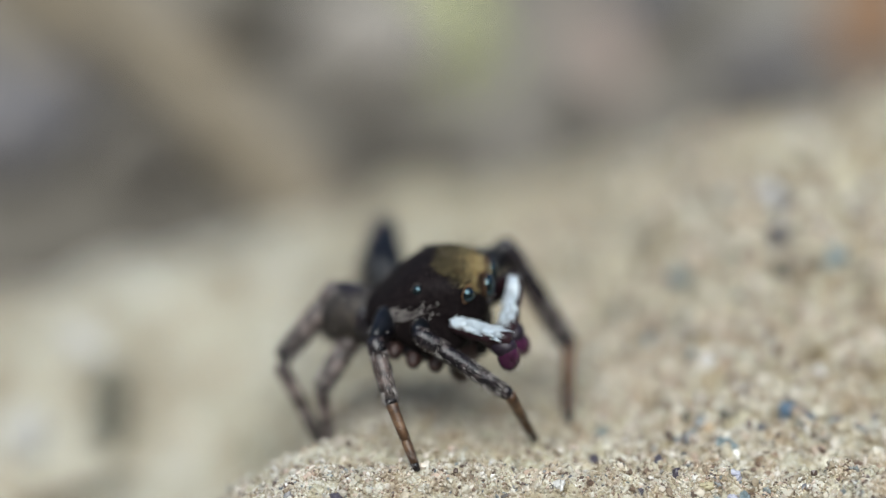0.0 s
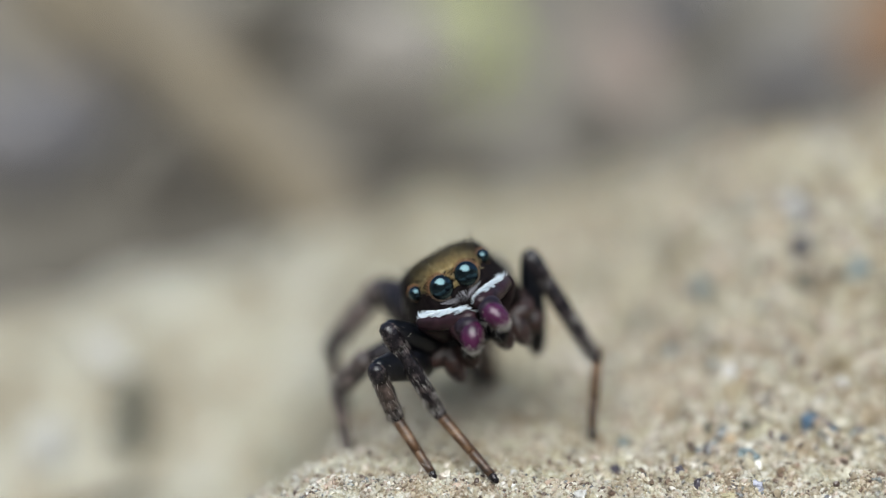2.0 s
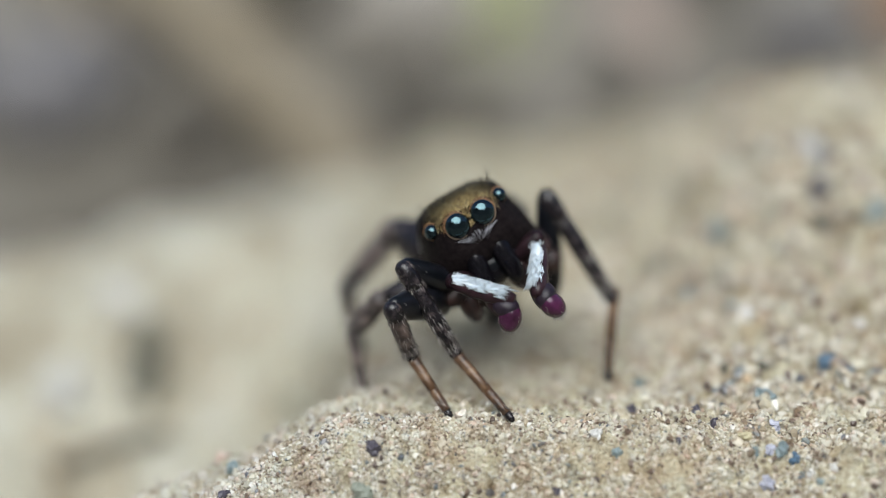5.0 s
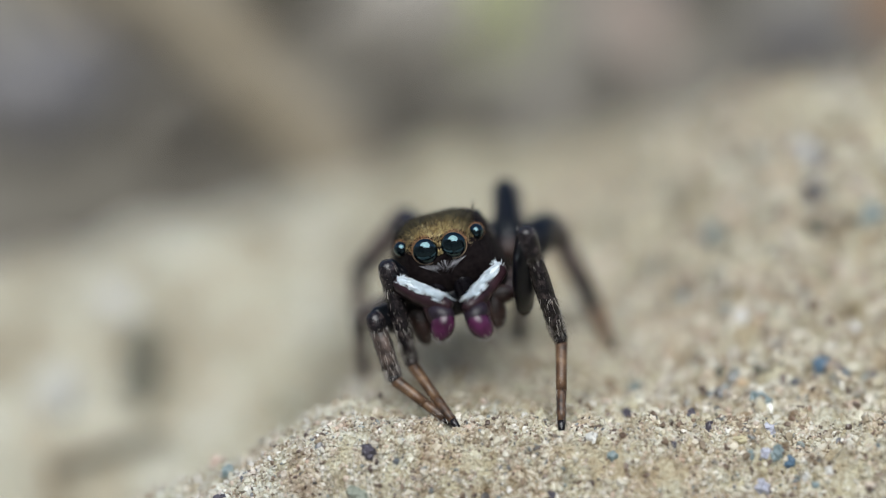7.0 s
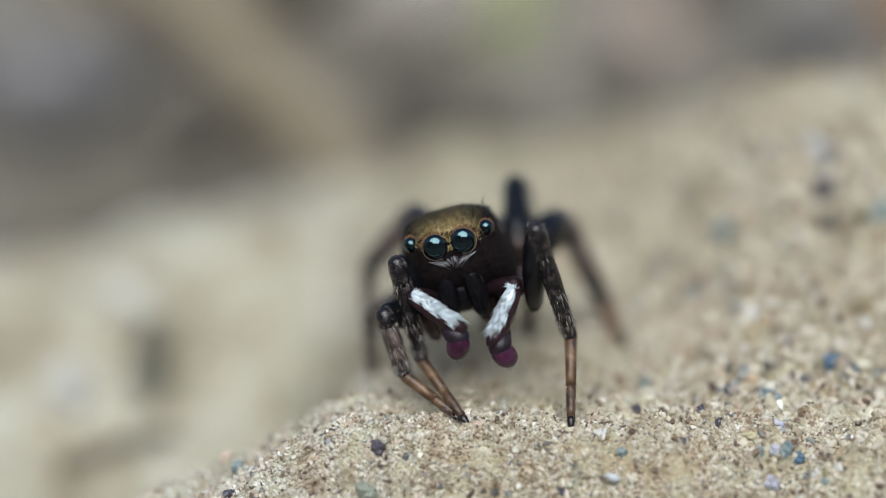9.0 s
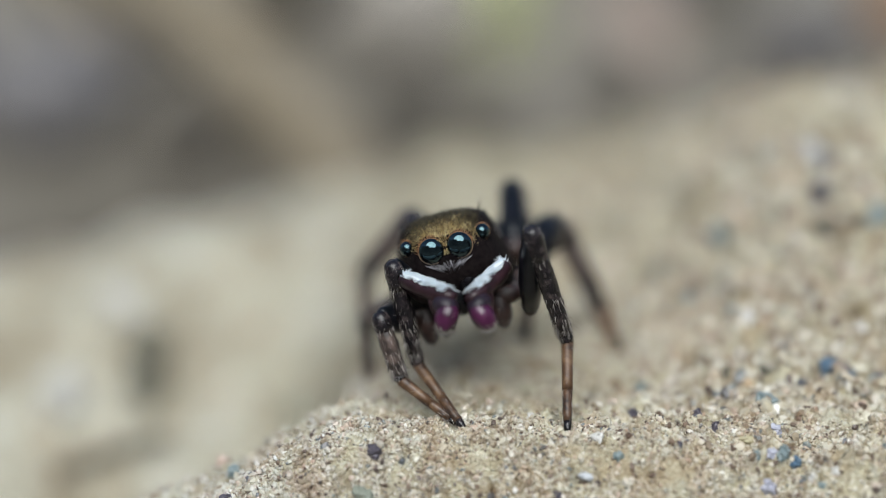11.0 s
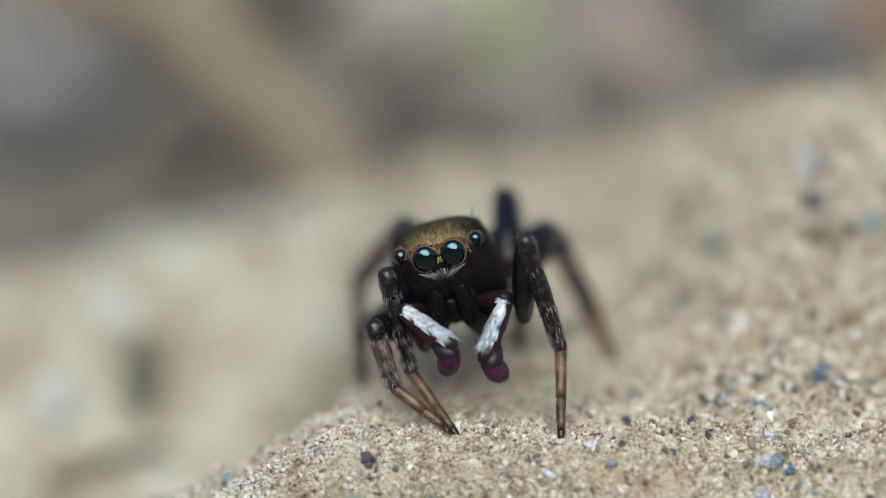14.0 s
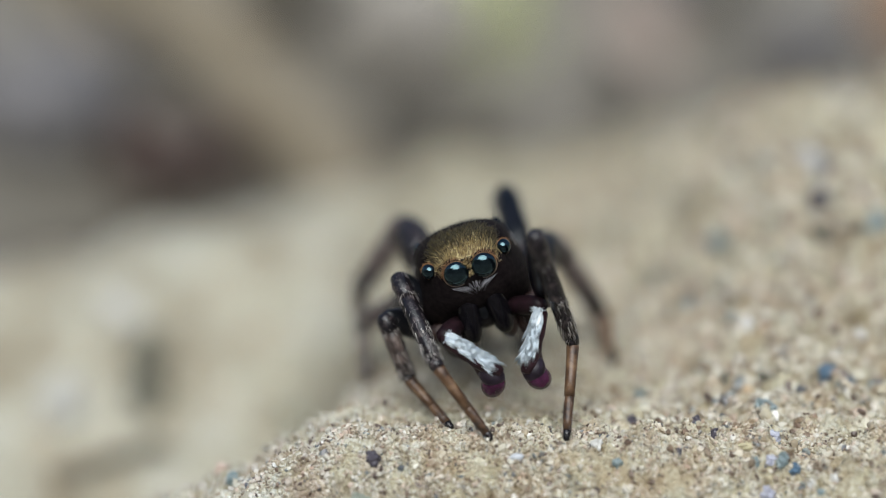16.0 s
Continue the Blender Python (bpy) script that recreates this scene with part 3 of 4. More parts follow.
for i, (x, y, r, colour) in enumerate((
        (7.11, 7.52, 0.30, "teal"), (9.54, 6.40, 0.30, "dark"), (9.50, 5.95, 0.28, "olive"), (10.72, 5.82, 0.32, "teal"), (6.50, 1.31, 0.12, "olive"), (7.44, 1.51, 0.14, "olive"),
        (5.87, 6.49, 0.20, "olive"), (6.13, 5.16, 0.18, "teal"), (7.24, 3.03, 0.20, "white"), (6.98, 3.61, 0.15, "teal"), (5.97, -1.22, 0.11, "dark"), (4.75, 0.45, 0.10, "teal"))):
    sand_grain(x, y, r, colour, colour.replace("dark", "dark grey") + " mineral grain half sunk in the sandy rock", i + 61)
for i, (x, y, r, colour) in enumerate((
        (5.09, -1.86, 0.08, "dark"), (7.28, -1.16, 0.13, "lilac"), (6.77, -1.96, 0.10, "teal"), (7.63, -1.97, 0.12, "blue"), (8.17, -2.37, 0.10, "teal"), (7.97, -2.22, 0.10, "white"),
        (-4.40, 13.06, 0.34, "sage"), (-4.81, -0.27, 0.17, "teal"), (-4.88, -1.45, 0.15, "dark"), (-1.77, -2.18, 0.24, "sage"), (-9.92, 16.44, 0.70, "pale"), (-11.4, 14.0, 0.8, "pale"))):
    sand_grain(x, y, r, colour, colour.replace("dark", "dark grey") + " mineral grain half sunk in the sandy rock", i + 81)
for i, (x, y) in enumerate(((-8.95, 15.35), (-9.05, 14.60))):
    sand_grain(x, y, 0.62, "olive", "dark olive pebble sunk in the hollow of the rock", i + 95)
for i, (x, y, r) in enumerate(((9.57, 8.74, 0.52),)):
    sand_grain(x, y, r, "milky", "large milky white quartz grain sunk in the rock", i + 51)


# ---- the insect that crawls in behind the rock ----
insect = new("insect")
insect.location = (-40 * MM, 41 * MM, float(bank_height(0, 41)) * MM)
tagged(insect, "small dark brown insect crawling over the bank", "insect")
for name, c, r in (("head", (2.4, 0, 2.1), (0.8, 0.9, 0.8)), ("thorax", (0.9, 0, 2.2), (1.2, 1.1, 1.1)), ("abdomen", (-1.5, 0, 2.4), (1.9, 1.6, 1.7))):
    part(name, ellipsoid(c, r, 20, 12), ant_red, insect)
for k in range(3):
    for sgn in (-1, 1):
        x0 = 1.4 - 0.5 * k
        pts = [Vector((x0, 0.7 * sgn, 1.9)), Vector((x0 + 0.6 - 0.6 * k, 2.1 * sgn, 2.6)), Vector((x0 + 1.2 - 1.2 * k, 3.2 * sgn, 0.05))]
        shapes = []
        for a, b in zip(pts, pts[1:]):
            m = along(a, b, (0, 0, 1))
            v, f = tube([(0, 0.26), ((b - a).length, 0.16)], 8)
            shapes.append(([tuple(m @ Vector(p) + a) for p in v], f))
        part("leg", joined(*shapes), ant_red, insect)


# ---- the mite that crawls over the sand ----
mite_white = noisy("mite_white", [(0.3, (0.36, 0.38, 0.40)), (0.7, (0.48, 0.50, 0.53))], 14, rough=0.3, bump=0.2)
mite = new("mite")
tagged(mite, "tiny white oval mite crawling over the sand grains", "mite")
part("body", ellipsoid((0, 0, 0.09), (0.155, 0.092, 0.085), 24, 16), mite_white, mite)
part("head", ellipsoid((0.155, 0, 0.07), (0.045, 0.04, 0.035), 14, 10), mite_white, mite)
for k in range(4):
    for sgn in (-1, 1):
        a, b = Vector((0.11 - 0.06 * k, 0.06 * sgn, 0.06)), Vector((0.15 - 0.09 * k, 0.12 * sgn, 0.0))
        m = along(a, b, (0, 0, 1))
        v, f = tube([(0, 0.010), ((b - a).length * 0.5, 0.009), ((b - a).length, 0.005)], 7)
        part("leg", ([tuple(m @ Vector(p) + a) for p in v], f), mite_white, mite)


# ---- the spider ----
STANCE_A = {
    "R1": ((2.33, 2.39, 4.35), (3.98, 2.33, 1.74), (3.83, 1.72, 0.00)),
    "L1": ((-0.94, -0.13, 3.33), (0.29, 0.01, 1.18), (1.52, -0.99, 0.00)),
    "R2": ((1.44, 4.80, 3.36), (1.50, 6.08, 1.20), (1.70, 5.60, 0.00)),
    "L2": ((-1.18, -0.54, 2.52), (-0.72, -0.05, 1.15), (0.14, -0.77, 0.00)),
    "R3": ((1.20, 3.73, 3.48), (1.26, 4.82, 1.72), (1.40, 5.74, 0.00)),
    "L3": ((-1.41, 1.89, 1.98), (-2.18, 2.45, 0.97), (-1.90, 2.11, -0.60)),
    "R4": ((1.15, 4.68, 3.09), (1.00, 5.03, 1.69), (1.05, 6.12, -0.00)),
    "L4": ((-1.12, 4.17, 3.11), (-2.43, 4.52, 1.38), (-2.09, 5.28, -0.60)),
}
STANCE_B = {
    "R1": ((1.85, -0.76, 4.37), (2.74, 0.09, 1.56), (2.68, -1.42, 0.00)),
    "L1": ((-1.18, -0.06, 3.42), (-0.62, 0.15, 1.00), (0.39, -1.20, 0.00)),
    "R2": ((2.80, 5.00, 3.02), (3.90, 5.56, 0.68), (4.30, 4.22, 0.00)),
    "L2": ((-1.47, -0.09, 2.24), (-1.00, -0.29, 0.79), (0.23, -0.92, 0.00)),
    "R3": ((1.61, 5.03, 3.96), (2.02, 4.38, 1.98), (1.99, 4.90, 0.00)),
    "L3": ((-1.26, 2.68, 1.63), (-1.97, 3.62, 0.92), (-1.88, 3.83, -0.60)),
    "R4": ((1.47, 4.97, 2.97), (1.05, 4.40, 1.69), (0.94, 5.50, 0.00)),
    "L4": ((-0.82, 5.00, 3.25), (-2.04, 5.66, 1.54), (-1.99, 5.59, -0.60)),
}
STANCE_C = {
    "R1": ((1.91, -1.32, 4.58), (2.86, -0.35, 1.83), (2.67, -1.56, 0.00)),
    "L1": ((-1.04, 0.40, 3.14), (-0.15, -1.30, 1.58), (1.03, -1.56, 0.00)),
    "R2": ((2.64, 4.11, 2.97), (3.90, 5.04, 0.86), (4.14, 3.78, 0.00)),
    "L2": ((-1.36, 0.37, 2.23), (-0.79, 0.16, 0.80), (0.16, -0.81, 0.00)),
    "R3": ((1.46, 4.69, 4.07), (1.94, 4.24, 2.05), (1.92, 4.31, 0.00)),
    "L3": ((-1.19, 3.75, 1.48), (-2.05, 4.58, 0.79), (-1.90, 3.92, -0.60)),
    "R4": ((1.29, 4.76, 2.91), (1.00, 4.02, 1.69), (0.89, 5.13, 0.00)),
    "L4": ((-0.99, 4.72, 3.32), (-2.11, 5.14, 1.47), (-2.04, 5.69, -0.60)),
}
STANCE_Z = {
    "R1": ((2.32, 3.59, 4.07), (4.00, 3.76, 1.49), (3.84, 2.21, 0.00)),
    "L1": ((0.22, 0.26, 2.83), (2.30, -0.10, 1.49), (2.96, 1.00, 0.00)),
    "R2": ((2.47, 4.00, 3.72), (3.92, 3.61, 1.42), (3.87, 2.92, 0.00)),
    "L2": ((-0.74, 0.40, 2.66), (-0.35, -0.30, 1.35), (0.21, -0.88, -0.00)),
    "R3": ((-0.55, 7.58, 3.49), (-0.87, 8.84, 2.04), (-0.42, 8.31, 0.00)),
    "L3": ((-1.30, 2.29, 2.10), (-2.03, 1.97, 0.95), (-1.84, 1.99, -0.60)),
    "R4": ((-0.69, 7.11, 3.38), (-1.14, 7.55, 2.07), (-0.86, 7.29, -0.00)),
    "L4": ((-1.57, 2.82, 3.19), (-3.05, 2.60, 1.42), (-2.06, 2.39, -0.60)),
}

LENS = 3600.0


def place(u, v, depth):
    """A point in the spider's surroundings from its angles as the resting camera sees it, and its depth in mm."""
    s, c = math.sin(radians(TILT)), math.cos(radians(TILT))
    x, y = (u - 784) / LENS * depth, (441 - v) / LENS * depth
    return EYE + Vector((x, y * s + depth * c, y * c - depth * s))


def head_turn(yaw, pitch, roll):
    """The head's axes (right, back, up) in the world; all angles are as seen from the camera."""
    base = Matrix(((1, 0, 0), (0, 0, 1), (0, 1, 0)))
    y, p, r = radians(yaw), radians(pitch), radians(roll)
    ry = Matrix(((math.cos(y), 0, -math.sin(y)), (0, 1, 0), (math.sin(y), 0, math.cos(y))))
    rp = Matrix(((1, 0, 0), (0, math.cos(p), math.sin(p)), (0, -math.sin(p), math.cos(p))))
    rr = Matrix(((math.cos(r), -math.sin(r), 0), (math.sin(r), math.cos(r), 0), (0, 0, 1)))
    s, c = math.sin(radians(TILT)), math.cos(radians(TILT))
    view = Matrix(((1, 0, 0), (0, s, c), (0, c, -s)))
    return view @ rr @ rp @ ry @ base


HEAD = {
    "Z": (place(918, 428, 46.4), head_turn(79, 30, 6)),
    "A": (place(827.5, 412.5, 45.5), head_turn(4.5, 8.9, 28.3)),
    "B": (place(784, 456, 45.3), head_turn(-3.5, 11.4, 14.0)),
    "C": (place(827.5, 480, 44.9), head_turn(0.9, 22.2, 18.5)),
}
DROOP = {"Z": head_turn(34, -8, 0), "A": head_turn(6, 2, 14), "B": head_turn(-4, -4, 6), "C": head_turn(0, -4, 8)}
STANCES = {"A": STANCE_A, "B": STANCE_B, "C": STANCE_C, "Z": STANCE_Z}
TIMES = [(0.0, "Z", "Z", 0), (0.1, "A", "A", 0), (6.7, "A", "A", 0), (6.8, "A", "B", 0.45), (6.9, "B", "B", 0), (15.2, "B", "B", 0), (15.3, "C", "C", 0), (16.0, "C", "C", 0)]

BASE = Vector((0.6, 1.2, 0.0))
spider = new("jumping_spider")
spider.location = BASE * MM
tagged(spider, "dark jumping spider with white-tufted palps standing on the rock", "spider")


def mat4(p, turn):
    m = turn.to_4x4()
    m.translation = (Vector(p) - BASE) * MM
    return m


def head_pose(a, b, u):
    (pa, ra), (pb, rb) = HEAD[a], HEAD[b]
    return pa.lerp(pb, u), ra.to_quaternion().slerp(rb.to_quaternion(), u).to_matrix()


# carapace, in the head's axes: x right, y back, z up, from the point between the two great eyes
def carapace_rings():
    # y, half width, top, bottom, squareness
    rows = [(-0.16, 0.42, 0.16, -0.60, 2.4), (-0.10, 0.66, 0.26, -0.82, 2.6), (0.04, 0.80, 0.36, -1.00, 2.8), (0.22, 0.90, 0.45, -1.20, 2.9), (0.45, 1.04, 0.53, -1.42, 3.3),
            (0.80, 1.13, 0.57, -1.58, 3.5), (1.20, 1.18, 0.56, -1.60, 3.2), (1.60, 1.16, 0.45, -1.50, 2.4), (2.00, 1.03, 0.15, -1.25, 2.3),
            (2.40, 0.82, -0.20, -1.12, 2.1), (2.70, 0.52, -0.48, -1.0, 2.0), (2.82, 0.25, -0.62, -0.85, 2.0)]
    CARAPACE_ROWS.extend(rows)
    out = []
    for y, w, top, bot, n in rows:
        ring = []
        for k in range(40):
            a = 2 * math.pi * k / 40
            ca, sa = math.cos(a), math.sin(a)
            cx = math.copysign(abs(ca) ** (2 / n), ca)
            cz = math.copysign(abs(sa) ** (2 / n), sa)
            flare = 1 + 0.24 * max(0, 0.35 - cz) * min(1, max(0, y + 0.1) * 2)
            ring.append((w * cx * flare, y, (top + bot) / 2 + (top - bot) / 2 * cz))
        out.append(ring)
    return out


CARAPACE_ROWS = []


def carapace_top(x, y):
    """Height of the carapace over (x, y) in the head's axes."""
    for (y0, w0, t0, b0, n0), (y1, w1, t1, b1, n1) in zip(CARAPACE_ROWS, CARAPACE_ROWS[1:]):
        if y0 <= y <= y1:
            u = (y - y0) / (y1 - y0)
            w, t, b, n = (p + (q - p) * u for p, q in ((w0, w1), (t0, t1), (b0, b1), (n0, n1)))
            if abs(x) >= w * 0.99:
                return None
            return (t + b) / 2 + (t - b) / 2 * (1 - (abs(x) / w) ** n) ** (1 / n)
    return None


rng = random.Random(5)
carapace = part("carapace", loft(carapace_rings()), carapace_black, spider, "black carapace with a golden brow")
EYES = [((-0.318, -0.07, 0.0), 0.285, "great_eye"), ((0.318, -0.07, 0.0), 0.285, "great_eye"), ((-0.86, 0.24, 0.10), 0.178, "small_eye"), ((0.86, 0.24, 0.10), 0.178, "small_eye"),
        ((-0.90, 1.35, 0.24), 0.13, "rear_eye"), ((0.90, 1.35, 0.24), 0.13, "rear_eye")]
for c, r, name in EYES:
    if r > 0.2:
        part(name, ellipsoid((c[0], c[1] - 0.09, c[2]), (r, r * 0.62, r), 40, 26), eye_black, carapace, "glossy black eye")
    else:
        part(name, ellipsoid(c, (r, r, r), 32, 20), eye_black, carapace, "glossy black eye")
    fwd = Vector((0, -1, 0)) if r > 0.2 else Vector((0.55 if c[0] > 0 else -0.55, -1, 0.05)).normalized() if r > 0.14 else Vector((1 if c[0] > 0 else -1, 0, 0.2)).normalized()
    u1 = fwd.cross(Vector((0, 0, 1))).normalized()
    u2 = u1.cross(fwd)
    verts, faces = [], []
    thick = 0.010 if r > 0.2 else 0.008
    rim = orange_fur if r > 0.14 else dark_fur
    for i in range(36):
        a = 2 * math.pi * i / 36
        rad = u1 * math.cos(a) + u2 * math.sin(a)
        for k in range(8):
            b = 2 * math.pi * k / 8
            verts.append(tuple(Vector(c) + fwd * (0.07 if r > 0.2 else 0) + rad * (r * 1.035 + thick * math.cos(b)) + fwd * thick * math.sin(b)))
            faces.append((i * 8 + k, i * 8 + (k + 1) % 8, (i + 1) % 36 * 8 + (k + 1) % 8, (i + 1) % 36 * 8 + k))
    ring = []
    for k in range(int(620 * r)):
        a = rng.uniform(0, 2 * math.pi)
        rad = u1 * math.cos(a) + u2 * math.sin(a)
        ring.append((Vector(c) + rad * r * 1.04, (rad * 0.8 + u1 * rng.uniform(-0.5, 0.5) + u2 * rng.uniform(-0.5, 0.5)) * (0.03 + 0.1 * r), 0.007, (0, 0, 0)))
    part("eye_ring", (verts, faces), rim, carapace, "orange-brown rim of short hairs" if r > 0.14 else "dark rim of short hairs", extra=[(hairs(ring), rim)])
for sgn in (-1, 1):
    c, r = Vector((0.318 * sgn, -0.15, 0.0)), 0.285
    verts, faces = [], []
    for i in range(25):
        a = math.pi * (1.0 + i / 24)
        w = 0.010 * math.sin(math.pi * (0.06 + 0.88 * i / 24)) + 0.002
        rad = Vector((math.cos(a), 0, math.sin(a)))
        for k in range(6):
            b = 2 * math.pi * k / 6
            verts.append(tuple(c + rad * (r * 1.06 + w * math.cos(b)) + Vector((0, -1, 0)) * w * math.sin(b)))
            if i < 24:
                faces.append((i * 6 + k, i * 6 + (k + 1) % 6, (i + 1) * 6 + (k + 1) % 6, (i + 1) * 6 + k))
    part("lower_eyelid", (verts, faces), cream_rim, carapace, "thin cream rim below the eye")
brow = []
brow_back = []
while len(brow) + len(brow_back) < 6800:
    y = rng.uniform(-0.12, 1.05)
    x = rng.gauss(0, 0.5)
    if rng.random() < max(0, (y - 0.45) * 1.6) + max(0, (abs(x) - 0.72 + 0.25 * y) * 3):
        continue
    z = carapace_top(x, y)
    if z is None or min((Vector((x, y, z)) - Vector(c)).length / r for c, r, _ in EYES) < 1.04:
        continue
    dx, dy = (x * 0.8 + rng.uniform(-0.3, 0.3)) * 0.15, (0.55 + rng.uniform(-0.35, 0.35)) * 0.15
    over = carapace_top(x + dx, y + dy)
    if over is None:
        continue
    d = Vector((dx, dy, over - z + 0.035 + 0.03 * rng.random()))
    front = y < 0.12 + 0.5 * rng.random() ** 1.5 - 0.3 * abs(x)
    (brow if front else brow_back).append(((x, y, z - 0.01), d * rng.uniform(0.8, 1.35), 0.0062, (0, 0.01, -0.015)))
for k in range(140):
    x, z = rng.gauss(0, 0.05), rng.uniform(-0.12, 0.26)
    brow.append(((x, -0.15, z), (rng.uniform(-0.04, 0.04), -0.06, 0.09 if z > 0 else -0.05), 0.009, (0, 0, 0)))
part("brow_fur", hairs(brow), gold_fur, carapace, "golden brown scales over the eyes", extra=[(hairs(brow_back), olive_fur)])


def carapace_side(y, z):
    """Half width of the carapace at (y, z) in the head's axes."""
    for (y0, w0, t0, b0, n0), (y1, w1, t1, b1, n1) in zip(CARAPACE_ROWS, CARAPACE_ROWS[1:]):
        if y0 <= y <= y1:
            u = (y - y0) / (y1 - y0)
            w, t, b, n = (p + (q - p) * u for p, q in ((w0, w1), (t0, t1), (b0, b1), (n0, n1)))
            cz = max(-1, min(1, (z - (t + b) / 2) / ((t - b) / 2)))
            return w * (1 - abs(cz) ** n) ** (1 / n) * (1 + 0.24 * max(0, 0.35 - cz) * min(1, max(0, y + 0.1) * 2))
    return 0.0


margin = []
for k in range(520):
    sgn = rng.choice((-1, 1))
    y = rng.uniform(0.5, 2.3)
    z = 0.10 - 0.22 * y + rng.gauss(0, 0.08)
    margin.append(((sgn * (carapace_side(y, z) - 0.01), y, z), (sgn * 0.04, 0.17, rng.uniform(-0.08, 0.03)), 0.006, (0, 0.01, -0.02)))
part("side_stripe", hairs(margin), pale_fur, carapace, "pale hair stripe along the carapace sides")
bristles = []
for k in range(46):
    x, y = rng.uniform(-0.9, 0.9), rng.uniform(0.1, 1.3)
    bristles.append(((x, y, 0.45), (rng.uniform(-0.1, 0.1) + x * 0.15, rng.uniform(-0.12, 0.05), 0.22 + rng.random() * 0.12), 0.007, (0, -0.04, 0)))
part("bristles", hairs(bristles), dark_fur, carapace, "thin dark bristles")
beard = []
for k in range(84):
    sgn = rng.choice((-1, 1))
    x = sgn * rng.uniform(0.02, 0.56)
    z = -0.27 - 0.10 * (1 - ((abs(x) - 0.3) / 0.3) ** 2) * rng.uniform(0.5, 1.2)
    goal = Vector((rng.gauss(0, 0.05), -0.24, -0.52 + rng.gauss(0, 0.05)))
    d = (goal - Vector((x, -0.19, z))) * rng.uniform(0.45, 0.95)
    beard.append(((x, -0.19 + 0.08 * abs(x), z), tuple(d), 0.0036, (0, -0.02, -0.03)))
part("beard", hairs(beard), grey_fur, carapace, "sparse whitish hairs below the eyes")
for s in (-1, 1):
    st = [(0.0, 0.16), (0.08, 0.25), (0.35, 0.28), (0.8, 0.27), (1.1, 0.24), (1.24, 0.17), (1.30, 0.08)]
    sh = tube(st, 20, 0.92)
    turn = along((0.28 * s, 0.06, -0.38), (0.38 * s, 0.02, -1.45), (0, -1, 0))
    sh = ([tuple(turn @ Vector(v) + Vector((0.27 * s, 0.17, -0.55))) for v in sh[0]], sh[1])
    part("chelicera", sh, chelicera_black, carapace, "shiny black jaw")
part("mouthparts", ellipsoid((0, 0.42, -1.25), (0.62, 0.30, 0.48), 22, 14), chelicera_black, carapace, "black mouthparts behind the jaws")
part("sternum", ellipsoid((0, 1.25, -1.22), (1.30, 1.15, 0.66)), leg_femur, carapace, "dark underside")

for s in (-1, 1):
    for x, y, z in ((1.0, 0.55, -1.62), (1.12, 1.05, -1.6), (1.12, 1.55, -1.5), (0.95, 2.0, -1.35)):
        part("coxa", ellipsoid((x * s * 0.95, y, z + 0.1), (0.46, 0.22, 0.24), 18, 12), coxa_brown, carapace, "brown leg base")

for s in (-1, 1):
    for x, y, z, r in ((0.45, 0.45, -1.66, 0.25), (0.85, 0.55, -1.80, 0.25)):
        fur = []
        for k in range(40):
            d = Vector((rng.gauss(0, 1), rng.gauss(0, 1) - 0.5, rng.gauss(0, 1) - 0.4)).normalized()
            fur.append((Vector((x * s, y, z)) + Vector((d.x * r, d.y * r * 1.2, d.z * r * 1.9)) * 0.97, d * 0.05 + Vector((0, 0, -0.09)), 0.004, (0, 0, -0.01)))
        part("trochanter", ellipsoid((x * s, y, z), (r, r * 1.2, r * 1.9), 18, 12), coxa_brown, carapace, "reddish brown leg base with pale hairs", extra=[(hairs(fur), pale_fur)])

# abdomen
abdomen = part("abdomen", ellipsoid((0, 0.95, -0.1), (0.80, 1.15, 0.72), 36, 22), abdomen_brown, spider, "dark brown abdomen with short hairs")
fuzz = []
for k in range(900):
    d = Vector((rng.gauss(0, 1), rng.gauss(0, 1), rng.gauss(0, 1))).normalized()
    p = Vector((d.x * 0.79, 0.95 + d.y * 1.13, -0.1 + d.z * 0.71))
    fuzz.append((p, d * 0.09 + Vector((0, 0.10, 0)), 0.009, (0, 0.02, 0)))
part("abdomen_fur", hairs(fuzz[:780]), dark_fur, abdomen, "short dark and pale hairs", extra=[(hairs(fuzz[780:]), pale_fur)])

# legs: femur, then tibia and tarsus that hang on it
LEG_SIZE = {"1": (2.5, 0.22), "2": (2.0, 0.22), "3": (1.8, 0.28), "4": (1.9, 0.31)}
LENGTHS = {"R1": (3.08, 2.16), "L1": (2.49, 1.97), "R2": (2.64, 1.54), "L2": (1.54, 1.59), "R3": (2.09, 2.06), "L3": (1.38, 1.56), "R4": (1.46, 2.03), "L4": (2.20, 2.17)}
# where each leg springs from, in the head's axes
COXA = {"R1": (1.4, 0.7, -2.4), "L1": (-0.75, 0.9, -1.55), "R2": (1.0, 1.3, -1.25), "L2": (-0.95, 1.2, -1.8), "R3": (1.25, 1.65, -1.8), "L3": (-0.95, 1.65, -1.6), "R4": (0.8, 2.1, -1.5), "L4": (-0.8, 2.1, -1.5)}
# legs that reach their knee from elsewhere in a stance
COXA_AT = {("A", "R1"): place(977, 547, 48.3), ("Z", "L1"): place(850, 452, 47.5), ("Z", "L2"): place(788, 452, 47.4), ("Z", "L3"): place(752, 456, 48.6), ("Z", "R3"): place(764, 452, 50.8), ("Z", "R4"): place(738, 468, 50.8)}
legs = {}


